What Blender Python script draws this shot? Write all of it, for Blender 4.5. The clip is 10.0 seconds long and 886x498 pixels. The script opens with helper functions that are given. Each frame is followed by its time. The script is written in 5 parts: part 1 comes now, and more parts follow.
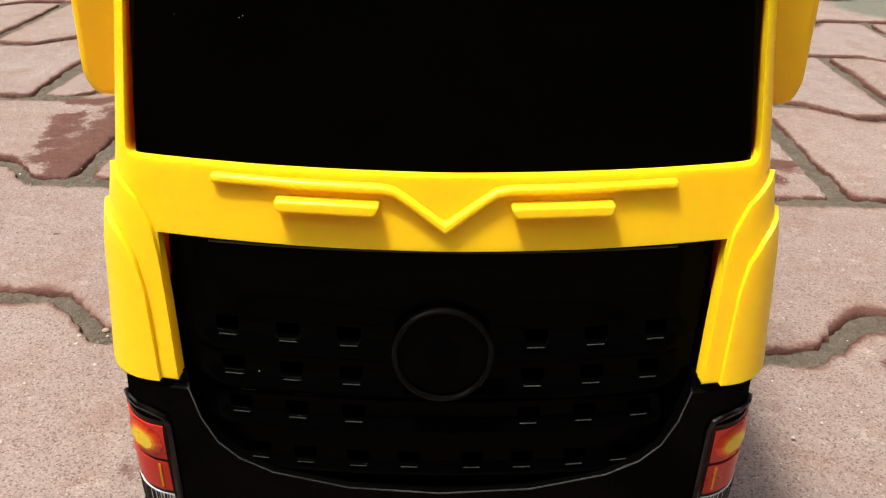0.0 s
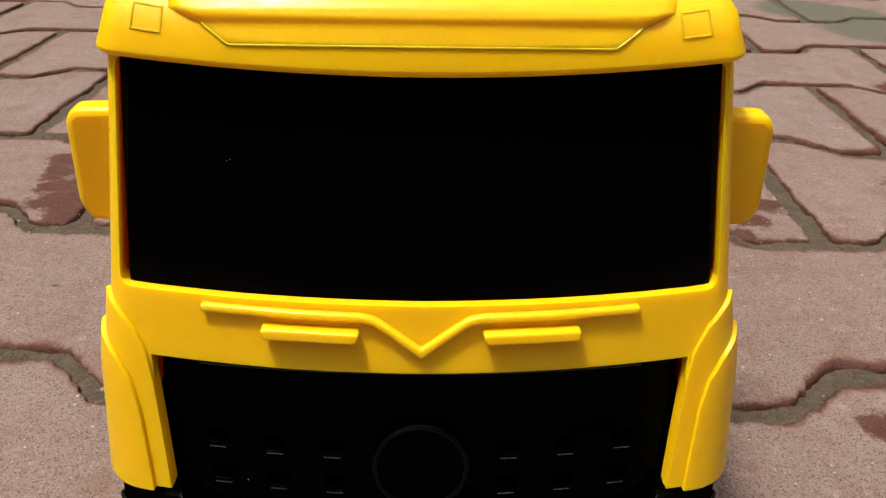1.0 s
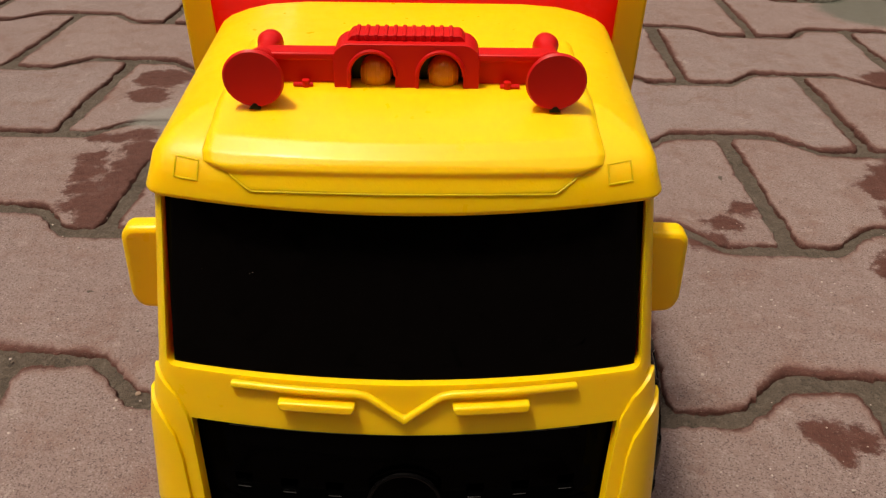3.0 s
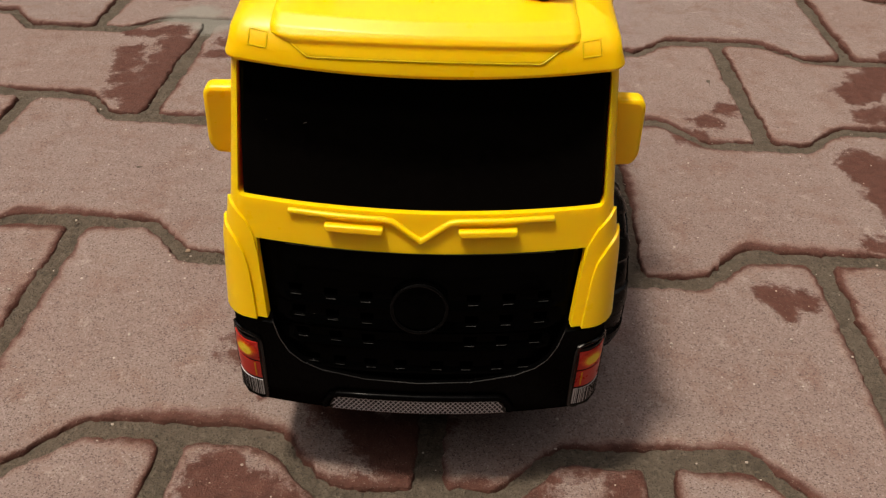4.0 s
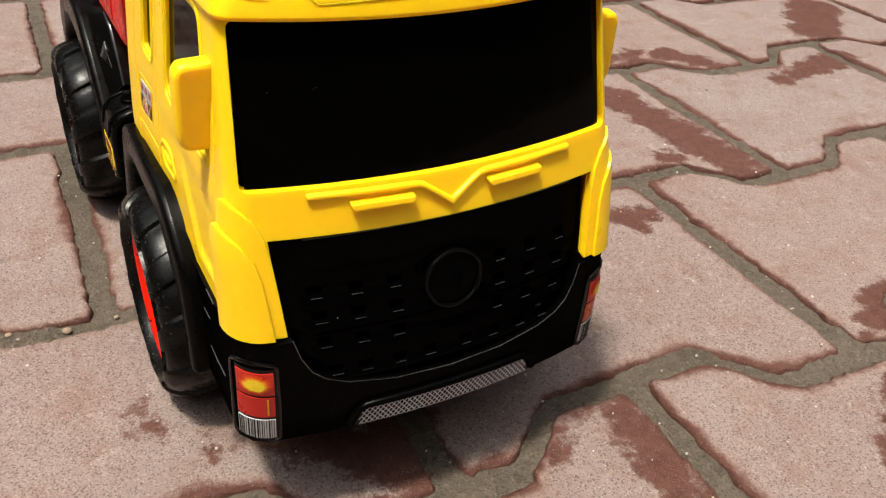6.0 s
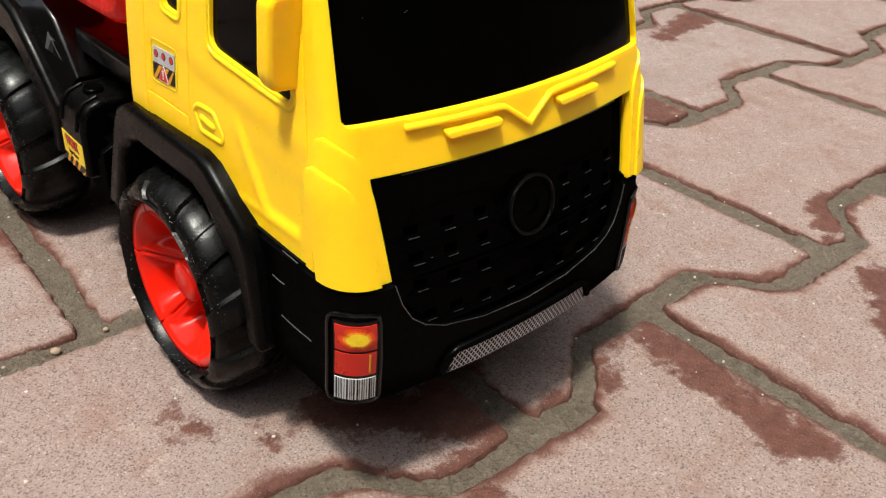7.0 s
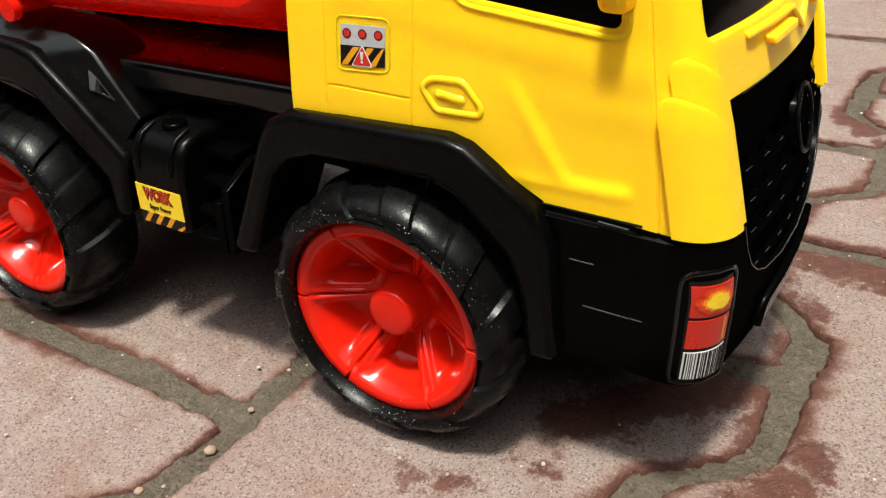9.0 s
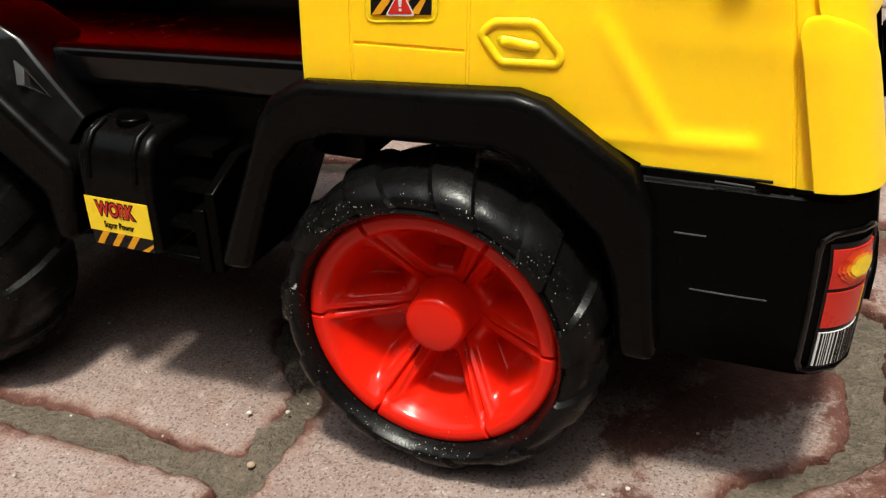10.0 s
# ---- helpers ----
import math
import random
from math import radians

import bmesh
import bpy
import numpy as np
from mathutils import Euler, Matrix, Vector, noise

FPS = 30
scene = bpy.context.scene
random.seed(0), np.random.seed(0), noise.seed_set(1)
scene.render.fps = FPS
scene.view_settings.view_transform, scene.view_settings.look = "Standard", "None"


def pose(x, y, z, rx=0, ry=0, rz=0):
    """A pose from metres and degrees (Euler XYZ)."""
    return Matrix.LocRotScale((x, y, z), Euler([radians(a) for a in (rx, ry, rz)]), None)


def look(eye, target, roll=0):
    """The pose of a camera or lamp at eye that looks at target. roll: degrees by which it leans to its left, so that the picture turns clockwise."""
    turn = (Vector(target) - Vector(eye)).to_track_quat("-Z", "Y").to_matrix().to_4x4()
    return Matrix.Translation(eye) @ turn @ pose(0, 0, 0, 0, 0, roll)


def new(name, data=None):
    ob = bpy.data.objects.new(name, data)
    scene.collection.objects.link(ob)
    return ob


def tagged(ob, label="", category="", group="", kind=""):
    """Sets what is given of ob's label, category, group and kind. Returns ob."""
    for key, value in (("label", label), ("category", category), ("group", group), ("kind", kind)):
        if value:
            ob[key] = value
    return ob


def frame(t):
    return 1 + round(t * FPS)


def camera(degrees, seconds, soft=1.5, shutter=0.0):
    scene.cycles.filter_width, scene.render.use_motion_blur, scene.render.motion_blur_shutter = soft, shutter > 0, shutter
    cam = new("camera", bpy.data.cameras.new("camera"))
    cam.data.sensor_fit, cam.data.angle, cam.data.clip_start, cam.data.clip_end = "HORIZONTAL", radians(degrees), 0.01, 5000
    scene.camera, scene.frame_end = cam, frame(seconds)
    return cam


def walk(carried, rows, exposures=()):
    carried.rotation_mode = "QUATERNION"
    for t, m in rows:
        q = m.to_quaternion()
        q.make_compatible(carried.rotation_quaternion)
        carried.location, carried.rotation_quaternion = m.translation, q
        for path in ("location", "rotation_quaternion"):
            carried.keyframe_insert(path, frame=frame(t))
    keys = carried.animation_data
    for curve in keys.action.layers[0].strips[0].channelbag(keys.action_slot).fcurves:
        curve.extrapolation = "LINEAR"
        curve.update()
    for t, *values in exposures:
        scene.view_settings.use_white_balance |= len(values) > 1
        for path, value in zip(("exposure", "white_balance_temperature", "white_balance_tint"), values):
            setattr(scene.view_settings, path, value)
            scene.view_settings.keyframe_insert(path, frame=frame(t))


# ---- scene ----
cam = camera(55.0, 10.0, soft=1.25)
PATH = [
    (0, (-0.0039, -0.1667, 0.2120), (0.0347, 1.6122, -0.7012), 1.26),
    (0.5, (0.0013, -0.1631, 0.2217), (0.0344, 1.6161, -0.6912), 1.18),
    (1, (0.0007, -0.1645, 0.2424), (0.0427, 1.6148, -0.6699), 1.04),
    (1.5, (0.0032, -0.1685, 0.2658), (0.0353, 1.6073, -0.6536), 0.59),
    (2, (0.0032, -0.1684, 0.2773), (0.0333, 1.5919, -0.6716), 0.41),
    (2.2, (0.0049, -0.1679, 0.2789), (0.0291, 1.5900, -0.6747), 0.31),
    (3.3, (0.0084, -0.2163, 0.3174), (0.0226, 1.4687, -0.7599), 1.26),
    (3.5, (0.0071, -0.2403, 0.3251), (0.0152, 1.4201, -0.7899), 1.52),
    (4, (0.0069, -0.2613, 0.3215), (0.0168, 1.3448, -0.8702), 2.00),
    (4.5, (-0.0187, -0.2557, 0.3016), (0.0871, 1.3432, -0.8951), 2.12),
    (5, (-0.0408, -0.2570, 0.2874), (0.3250, 1.3109, -0.8992), 3.61),
    (5.5, (-0.0912, -0.2451, 0.2911), (0.5996, 1.2398, -0.8570), 5.22),
    (5.7, (-0.1062, -0.2329, 0.2874), (0.6330, 1.2520, -0.8302), 4.37),
    (6.8, (-0.1860, -0.1911, 0.2508), (0.9461, 1.0794, -0.8001), 3.62),
    (7, (-0.2022, -0.1796, 0.2453), (0.9627, 1.0649, -0.8008), 2.74),
    (7.5, (-0.2432, -0.1508, 0.2342), (0.9823, 1.0438, -0.8007), 0.85),
    (8, (-0.2573, -0.1176, 0.2344), (1.0690, 0.9984, -0.7633), -0.43),
    (8.5, (-0.2704, -0.0899, 0.2272), (1.1196, 0.9662, -0.7489), -2.30),
    (9, (-0.2754, -0.0434, 0.2048), (1.2040, 0.8881, -0.7668), -3.77),
    (9.5, (-0.2677, -0.0060, 0.1853), (1.3350, 0.7558, -0.7373), -3.53),
    (10, (-0.2644, 0.0183, 0.1730), (1.3750, 0.7180, -0.7339), -4.06),
]
EXPOSURES = [(0, 2.02, 6600, 4), (1, 1.31, 7100, 11), (2, 1.05, 7500, 17), (3.5, 0.9, 7450, 14), (4.0, 1.07, 7400, 12), (4.5, 1.16, 7350, 10), (5.5, 1.63, 6950, 6), (7, 1.87, 6500, 4), (8, 1.93, 6450, 1), (9, 1.93, 6500, 1), (10, 1.86, 6600, 2)]
walk(cam, [(t, look(eye, target, roll)) for t, eye, target, roll in PATH], EXPOSURES)

from mathutils.bvhtree import BVHTree

# ---- light ----
world = bpy.data.worlds.new("world")
scene.world = world
world.use_nodes = True
wn = world.node_tree
sky = wn.nodes.new("ShaderNodeTexSky")
sky.sky_type, sky.sun_disc = "NISHITA", False
SUN_DIR = Vector((-0.29, -0.10, 1.0)).normalized()
sky.sun_elevation = math.asin(SUN_DIR.z)
sky.sun_rotation = math.atan2(SUN_DIR.x, SUN_DIR.y)
sky.air_density, sky.dust_density, sky.ozone_density = 1.0, 3.0, 1.0
haze = wn.nodes.new("ShaderNodeHueSaturation")
haze.inputs["Saturation"].default_value = 0.35
wn.links.new(sky.outputs[0], haze.inputs["Color"])
wn.links.new(haze.outputs[0], wn.nodes["Background"].inputs[0])
wn.nodes["Background"].inputs[1].default_value = 0.080
sun = new("sun", bpy.data.lights.new("sun", "SUN"))
sun.data.energy, sun.data.angle, sun.data.color = 1.66, radians(6.5), (1.0, 0.95, 0.87)
sun.matrix_world = look(SUN_DIR * 3, (0, 0, 0))


# ---- materials ----
def material(name):
    m = bpy.data.materials.new(name)
    m.use_nodes = True
    return m, m.node_tree, m.node_tree.nodes["Principled BSDF"]


def node(t, kind, **inputs):
    n = t.nodes.new("ShaderNode" + kind)
    for key, value in inputs.items():
        n.inputs[key.replace("_", " ")].default_value = value
    return n


def noise_tex(t, scale, detail=4.0, rough=0.6, coords=None):
    n = node(t, "TexNoise", Scale=scale, Detail=detail, Roughness=rough)
    if coords is None:
        coords = t.nodes.new("ShaderNodeTexCoord").outputs["Object"]
    t.links.new(coords, n.inputs["Vector"])
    return n.outputs["Fac"]


def ramp(t, fac, stops):
    r = t.nodes.new("ShaderNodeValToRGB")
    t.links.new(fac, r.inputs[0])
    while len(r.color_ramp.elements) < len(stops):
        r.color_ramp.elements.new(0.5)
    for e, (p, c) in zip(r.color_ramp.elements, stops):
        e.position, e.color = p, (c, c, c, 1) if isinstance(c, (int, float)) else (*c, 1)
    return r.outputs["Color"]


def mix(t, fac, a, b, how="MIX"):
    m = t.nodes.new("ShaderNodeMix")
    m.data_type, m.blend_type = "RGBA", how
    for socket, value in ((m.inputs[0], fac), (m.inputs[6], a), (m.inputs[7], b)):
        if hasattr(value, "is_output"):
            t.links.new(value, socket)
        elif isinstance(value, (int, float)):
            socket.default_value = value
        else:
            socket.default_value = (*value, 1)
    return m.outputs[2]


def arith(t, how, a, b):
    m = t.nodes.new("ShaderNodeMath")
    m.operation = how
    for socket, value in ((m.inputs[0], a), (m.inputs[1], b)):
        if hasattr(value, "is_output"):
            t.links.new(value, socket)
        else:
            socket.default_value = value
    return m.outputs[0]


def bump(t, b, height, strength, distance):
    n = node(t, "Bump", Strength=strength, Distance=distance)
    t.links.new(height, n.inputs["Height"])
    t.links.new(n.outputs[0], b.inputs["Normal"])


def step_up(t, value, lo, hi):
    n = t.nodes.new("ShaderNodeMapRange")
    n.inputs["From Min"].default_value, n.inputs["From Max"].default_value = lo, hi
    t.links.new(value, n.inputs["Value"])
    return n.outputs[0]


def plastic(name, colour, dark, rough=0.35, gloss=0.5, relief=0.15, dust=0.0, outer=False, even=0.0):
    """Moulded plastic: slight cloudiness, fine texture and a little dust."""
    m, t, b = material(name)
    cloud = noise_tex(t, 45, 3)
    col = mix(t, ramp(t, cloud, [(0.35, 0), (0.7, 1)]), colour, dark)
    if dust:
        cells = node(t, "TexVoronoi", Scale=1300.0)
        t.links.new(t.nodes.new("ShaderNodeTexCoord").outputs["Object"], cells.inputs["Vector"])
        chosen = ramp(t, arith(t, "ADD", arith(t, "MULTIPLY", noise_tex(t, 38, 3), 0.8), arith(t, "MULTIPLY", cells.outputs["Color"], 0.5)), [(1.0 - 0.28 * dust, 0), (1.03 - 0.28 * dust, 1)])
        specks = ramp(t, cells.outputs["Distance"], [(0.13, 1), (0.21, 0)])
        if outer:
            place = t.nodes.new("ShaderNodeSeparateXYZ")
            t.links.new(t.nodes.new("ShaderNodeTexCoord").outputs["Object"], place.inputs[0])
            chosen = arith(t, "MULTIPLY", chosen, step_up(t, place.outputs[0], -0.0415, -0.0470))
        col = mix(t, arith(t, "MULTIPLY", specks, chosen), col, (0.55, 0.50, 0.45))
    t.links.new(col, b.inputs["Base Color"])
    r = ramp(t, noise_tex(t, 160, 3), [(0.3, rough - 0.06), (0.75, rough + 0.10)])
    t.links.new(r, b.inputs["Roughness"])
    b.inputs["Specular IOR Level"].default_value = gloss
    bump(t, b, noise_tex(t, 1500, 2), relief, 0.0002)
    if even:
        # dull black: a diffuse body under a thin even gloss
        body, shine, both = (t.nodes.new("ShaderNode" + k) for k in ("BsdfDiffuse", "BsdfGlossy", "MixShader"))
        t.links.new(col, body.inputs["Color"])
        t.links.new(r, shine.inputs["Roughness"])
        relief_out = b.inputs["Normal"].links[0].from_socket
        for sh in (body, shine):
            t.links.new(relief_out, sh.inputs["Normal"])
        both.inputs[0].default_value = even
        t.links.new(body.outputs[0], both.inputs[1])
        t.links.new(shine.outputs[0], both.inputs[2])
        t.links.new(both.outputs[0], t.nodes["Material Output"].inputs["Surface"])
        t.nodes.remove(b)
    return m


YELLOW = plastic("yellow_plastic", (0.99, 0.580, 0.011), (0.97, 0.562, 0.011), 0.33, 0.30)
# light soaks a little way into the yellow plastic
soak = YELLOW.node_tree.nodes["Principled BSDF"]
soak.inputs["Subsurface Weight"].default_value = 0.80
soak.inputs["Subsurface Radius"].default_value = (0.60, 0.50, 0.15)
soak.inputs["Subsurface Scale"].default_value = 0.0050
RED = plastic("red_plastic", (0.66, 0.016, 0.005), (0.60, 0.013, 0.005), 0.17, 0.32, 0.03)
BED_RED = plastic("red_bed_plastic", (0.80, 0.014, 0.005), (0.74, 0.012, 0.005), 0.24, 0.16, 0.03)
# thin red plastic lets some light through
thin = BED_RED.node_tree
glow, blend = thin.nodes.new("ShaderNodeBsdfTranslucent"), thin.nodes.new("ShaderNodeMixShader")
glow.inputs["Color"].default_value = (0.85, 0.02, 0.006, 1)
blend.inputs[0].default_value = 0.38
thin.links.new(thin.nodes["Principled BSDF"].outputs[0], blend.inputs[1])
thin.links.new(glow.outputs[0], blend.inputs[2])
thin.links.new(blend.outputs[0], thin.nodes["Material Output"].inputs["Surface"])
RIM_RED = plastic("glossy_red_rim_plastic", (0.60, 0.011, 0.004), (0.55, 0.009, 0.004), 0.15, 0.24, 0.03, 0.55)
ROOF_RED = plastic("matt_red_plastic", (0.60, 0.010, 0.009), (0.54, 0.008, 0.009), 0.42, 0.2)
BLACK = plastic("black_plastic", (0.0006, 0.0006, 0.0006), (0.0010, 0.0009, 0.0009), 0.24, 0.035, 0.10, 0.04, False, 0.0050)
GLOSSY = plastic("glossy_black_plastic", (0.0014, 0.0012, 0.0012), (0.0022, 0.002, 0.002), 0.20, 0.34, 0.02)
# grey of the scuffed seam, also painted where gusset and grille top gleam
WEAR_AND_GLINT = plastic("worn_grey_edge", (0.050, 0.050, 0.052), (0.03, 0.03, 0.03), 0.35, 0.4)
# lighter than the black parts: paints thin highlights along their edges
GLINT_GREY = plastic("polished_edge", (0.038, 0.038, 0.038), (0.016, 0.016, 0.016), 0.20, 0.8, 0.0)
SATIN = plastic("satin_black_plastic", (0.0014, 0.0013, 0.0013), (0.0022, 0.002, 0.002), 0.28, 0.075, 0.12, 0.04)
TYRE = plastic("black_tyre_plastic", (0.0022, 0.0022, 0.0022), (0.0035, 0.0032, 0.003), 0.26, 0.14, 0.3, 0.85, True)
GRILLE = plastic("grille_black", (0.0004, 0.0004, 0.0004), (0.0007, 0.0007, 0.0007), 0.12, 0.022, 0.05, 0.06, False, 0.0026)
DARK = plastic("tinted_window", (0.0007, 0.0006, 0.0005), (0.001, 0.0008, 0.0007), 0.08, 0.05, 0.0, 0.15)
AMBER = plastic("amber_lamp", (0.75, 0.26, 0.02), (0.55, 0.16, 0.01), 0.25, 0.5, 0.3)
S_RED = plastic("sticker_red", (0.48, 0.018, 0.010), (0.40, 0.014, 0.008), 0.3, 0.4, 0.0)
S_MAROON = plastic("sticker_maroon", (0.10, 0.010, 0.008), (0.08, 0.008, 0.007), 0.3, 0.4, 0.0)
S_ORANGE = plastic("sticker_orange", (0.75, 0.10, 0.012), (0.60, 0.045, 0.01), 0.3, 0.4, 0.0)
S_RED_ORANGE = plastic("sticker_red_orange", (0.62, 0.05, 0.011), (0.55, 0.035, 0.01), 0.3, 0.4, 0.0)
S_AMBER = plastic("sticker_glow_amber", (0.80, 0.27, 0.014), (0.74, 0.20, 0.014), 0.3, 0.4, 0.0)
S_YELLOW = plastic("sticker_yellow", (0.80, 0.56, 0.02), (0.74, 0.50, 0.02), 0.3, 0.4, 0.0)
S_STRIPE = plastic("sticker_amber", (0.62, 0.27, 0.012), (0.55, 0.23, 0.012), 0.3, 0.2, 0.0)
S_BLACK = plastic("sticker_black", (0.005, 0.004, 0.004), (0.007, 0.006, 0.006), 0.3, 0.15, 0.0)
S_SILVER = plastic("sticker_silver", (0.52, 0.52, 0.54), (0.42, 0.42, 0.45), 0.3, 0.5, 0.0)
S_PLATE = plastic("sticker_plate", (0.40, 0.40, 0.42), (0.33, 0.33, 0.35), 0.3, 0.5, 0.0)
S_WHITE = plastic("sticker_white", (0.62, 0.62, 0.62), (0.5, 0.5, 0.5), 0.3, 0.4, 0.0)


# where water was splashed on the stones: single drops (place, reach) and streaks (from, to, reach at both ends, drops)
DROPS = [(0.295, 0.190, 0.0116), (0.375, 0.380, 0.0111), (0.409, 0.373, 0.0101), (-0.0985, 0.069, 0.0055), (-0.103, 0.082, 0.0040), (-0.081, 0.047, 0.0045), (-0.071, 0.046, 0.0026), (-0.0785, 0.0605, 0.0021), (-0.064, 0.044, 0.0027),
         (-0.108, 0.070, 0.0034), (-0.108, 0.082, 0.0031), (-0.273, 0.603, 0.022), (-0.271, 0.652, 0.0286), (0.490, 0.666, 0.033), (0.214, 0.122, 0.008), (0.306, 0.002, 0.0115)]
STREAKS = [(-0.240, 0.478, -0.238, 0.358, 0.0185, 0.0175, 5), (-0.276, 0.455, -0.258, 0.375, 0.0150, 0.0150, 4), (-0.285, 0.498, -0.248, 0.506, 0.0120, 0.0130, 3), (-0.196, 0.460, -0.194, 0.484, 0.0115, 0.0105, 2), (0.366, 0.417, 0.432, 0.480, 0.0210, 0.0270, 4), (0.355, 0.373, 0.397, 0.362, 0.0135, 0.0110, 3), (0.438, 0.358, 0.468, 0.315, 0.0190, 0.0150, 3), (0.500, 0.274, 0.600, 0.296, 0.0130, 0.0190, 5), (0.640, 0.362, 0.700, 0.418, 0.0290, 0.0330, 3),
           (0.325, 0.294, 0.329, 0.152, 0.0210, 0.0140, 8), (0.341, 0.250, 0.347, 0.160, 0.0110, 0.0110, 6),
           (0.243, 0.381, 0.203, 0.330, 0.0120, 0.0150, 3), (0.210, 0.135, 0.228, 0.130, 0.0135, 0.0100, 3), (0.290, 0.000, 0.256, -0.020, 0.0150, 0.0070, 3), (0.098, -0.008, 0.086, -0.090, 0.0105, 0.0150, 7),
           (0.236, -0.061, 0.203, -0.090, 0.0177, 0.0164, 3), (-0.092, -0.010, -0.037, -0.033, 0.0175, 0.0090, 4), (-0.052, 0.046, -0.004, 0.000, 0.0125, 0.0145, 6), (-0.012, 0.012, 0.000, 0.030, 0.0150, 0.0150, 3),
           (-0.070, 0.013, -0.046, -0.010, 0.0062, 0.0065, 5), (-0.046, -0.011, -0.012, -0.014, 0.0065, 0.0080, 5), (0.000, -0.014, 0.055, -0.014, 0.0065, 0.0060, 7), (0.055, -0.013, 0.085, 0.003, 0.0055, 0.0055, 4), (0.100, -0.010, 0.106, -0.030, 0.0095, 0.0120, 3)]


def splashes():
    places = list(DROPS)
    for ax, ay, bx, by, ra, rb, n in STREAKS:
        for k in range(n):
            f = k / (n - 1)
            places.append((ax + (bx - ax) * f, ay + (by - ay) * f, ra + (rb - ra) * f))
    return places


PALE = [(-0.239, 0.547, 0.026), (-0.218, 0.527, 0.022), (-0.254, 0.539, 0.016)]
MOSSY = [(0.575, 1.034, 0.070), (0.595, 0.940, 0.080), (0.541, 1.069, 0.070)]


def spots(t, pos, places, ragged):
    """How deep a point lies inside the nearest of some ragged spots (below 0: outside)."""
    wobble = node(t, "TexNoise", Scale=60.0, Detail=6.0, Roughness=0.75)
    t.links.new(pos, wobble.inputs["Vector"])
    shift = t.nodes.new("ShaderNodeVectorMath")
    shift.operation = "MULTIPLY_ADD"
    t.links.new(wobble.outputs["Color"], shift.inputs[0])
    shift.inputs[1].default_value, shift.inputs[2].default_value = (4 * ragged, 4 * ragged, 0.0), (-2 * ragged, -2 * ragged, 0.0)
    moved = t.nodes.new("ShaderNodeVectorMath")
    moved.operation = "ADD"
    t.links.new(shift.outputs[0], moved.inputs[0])
    t.links.new(pos, moved.inputs[1])
    deepest = None
    for x, y, r in places:
        away = t.nodes.new("ShaderNodeVectorMath")
        away.operation = "DISTANCE"
        t.links.new(moved.outputs[0], away.inputs[0])
        away.inputs[1].default_value = (x, y, 0)
        reach = arith(t, "SUBTRACT", r, away.outputs["Value"])
        deepest = reach if deepest is None else arith(t, "MAXIMUM", deepest, reach)
    return deepest


def smeared(t, pos, col):
    """Pale cement slurry and greenish growth over whatever colour lies below."""
    pale = arith(t, "MULTIPLY", step_up(t, spots(t, pos, PALE, 0.008), -0.006, 0.008), 0.75)
    col = mix(t, pale, col, (0.240, 0.232, 0.204))
    moss = arith(t, "MULTIPLY", step_up(t, spots(t, pos, MOSSY, 0.010), -0.008, 0.012), 0.8)
    return mix(t, moss, col, (0.092, 0.100, 0.076))


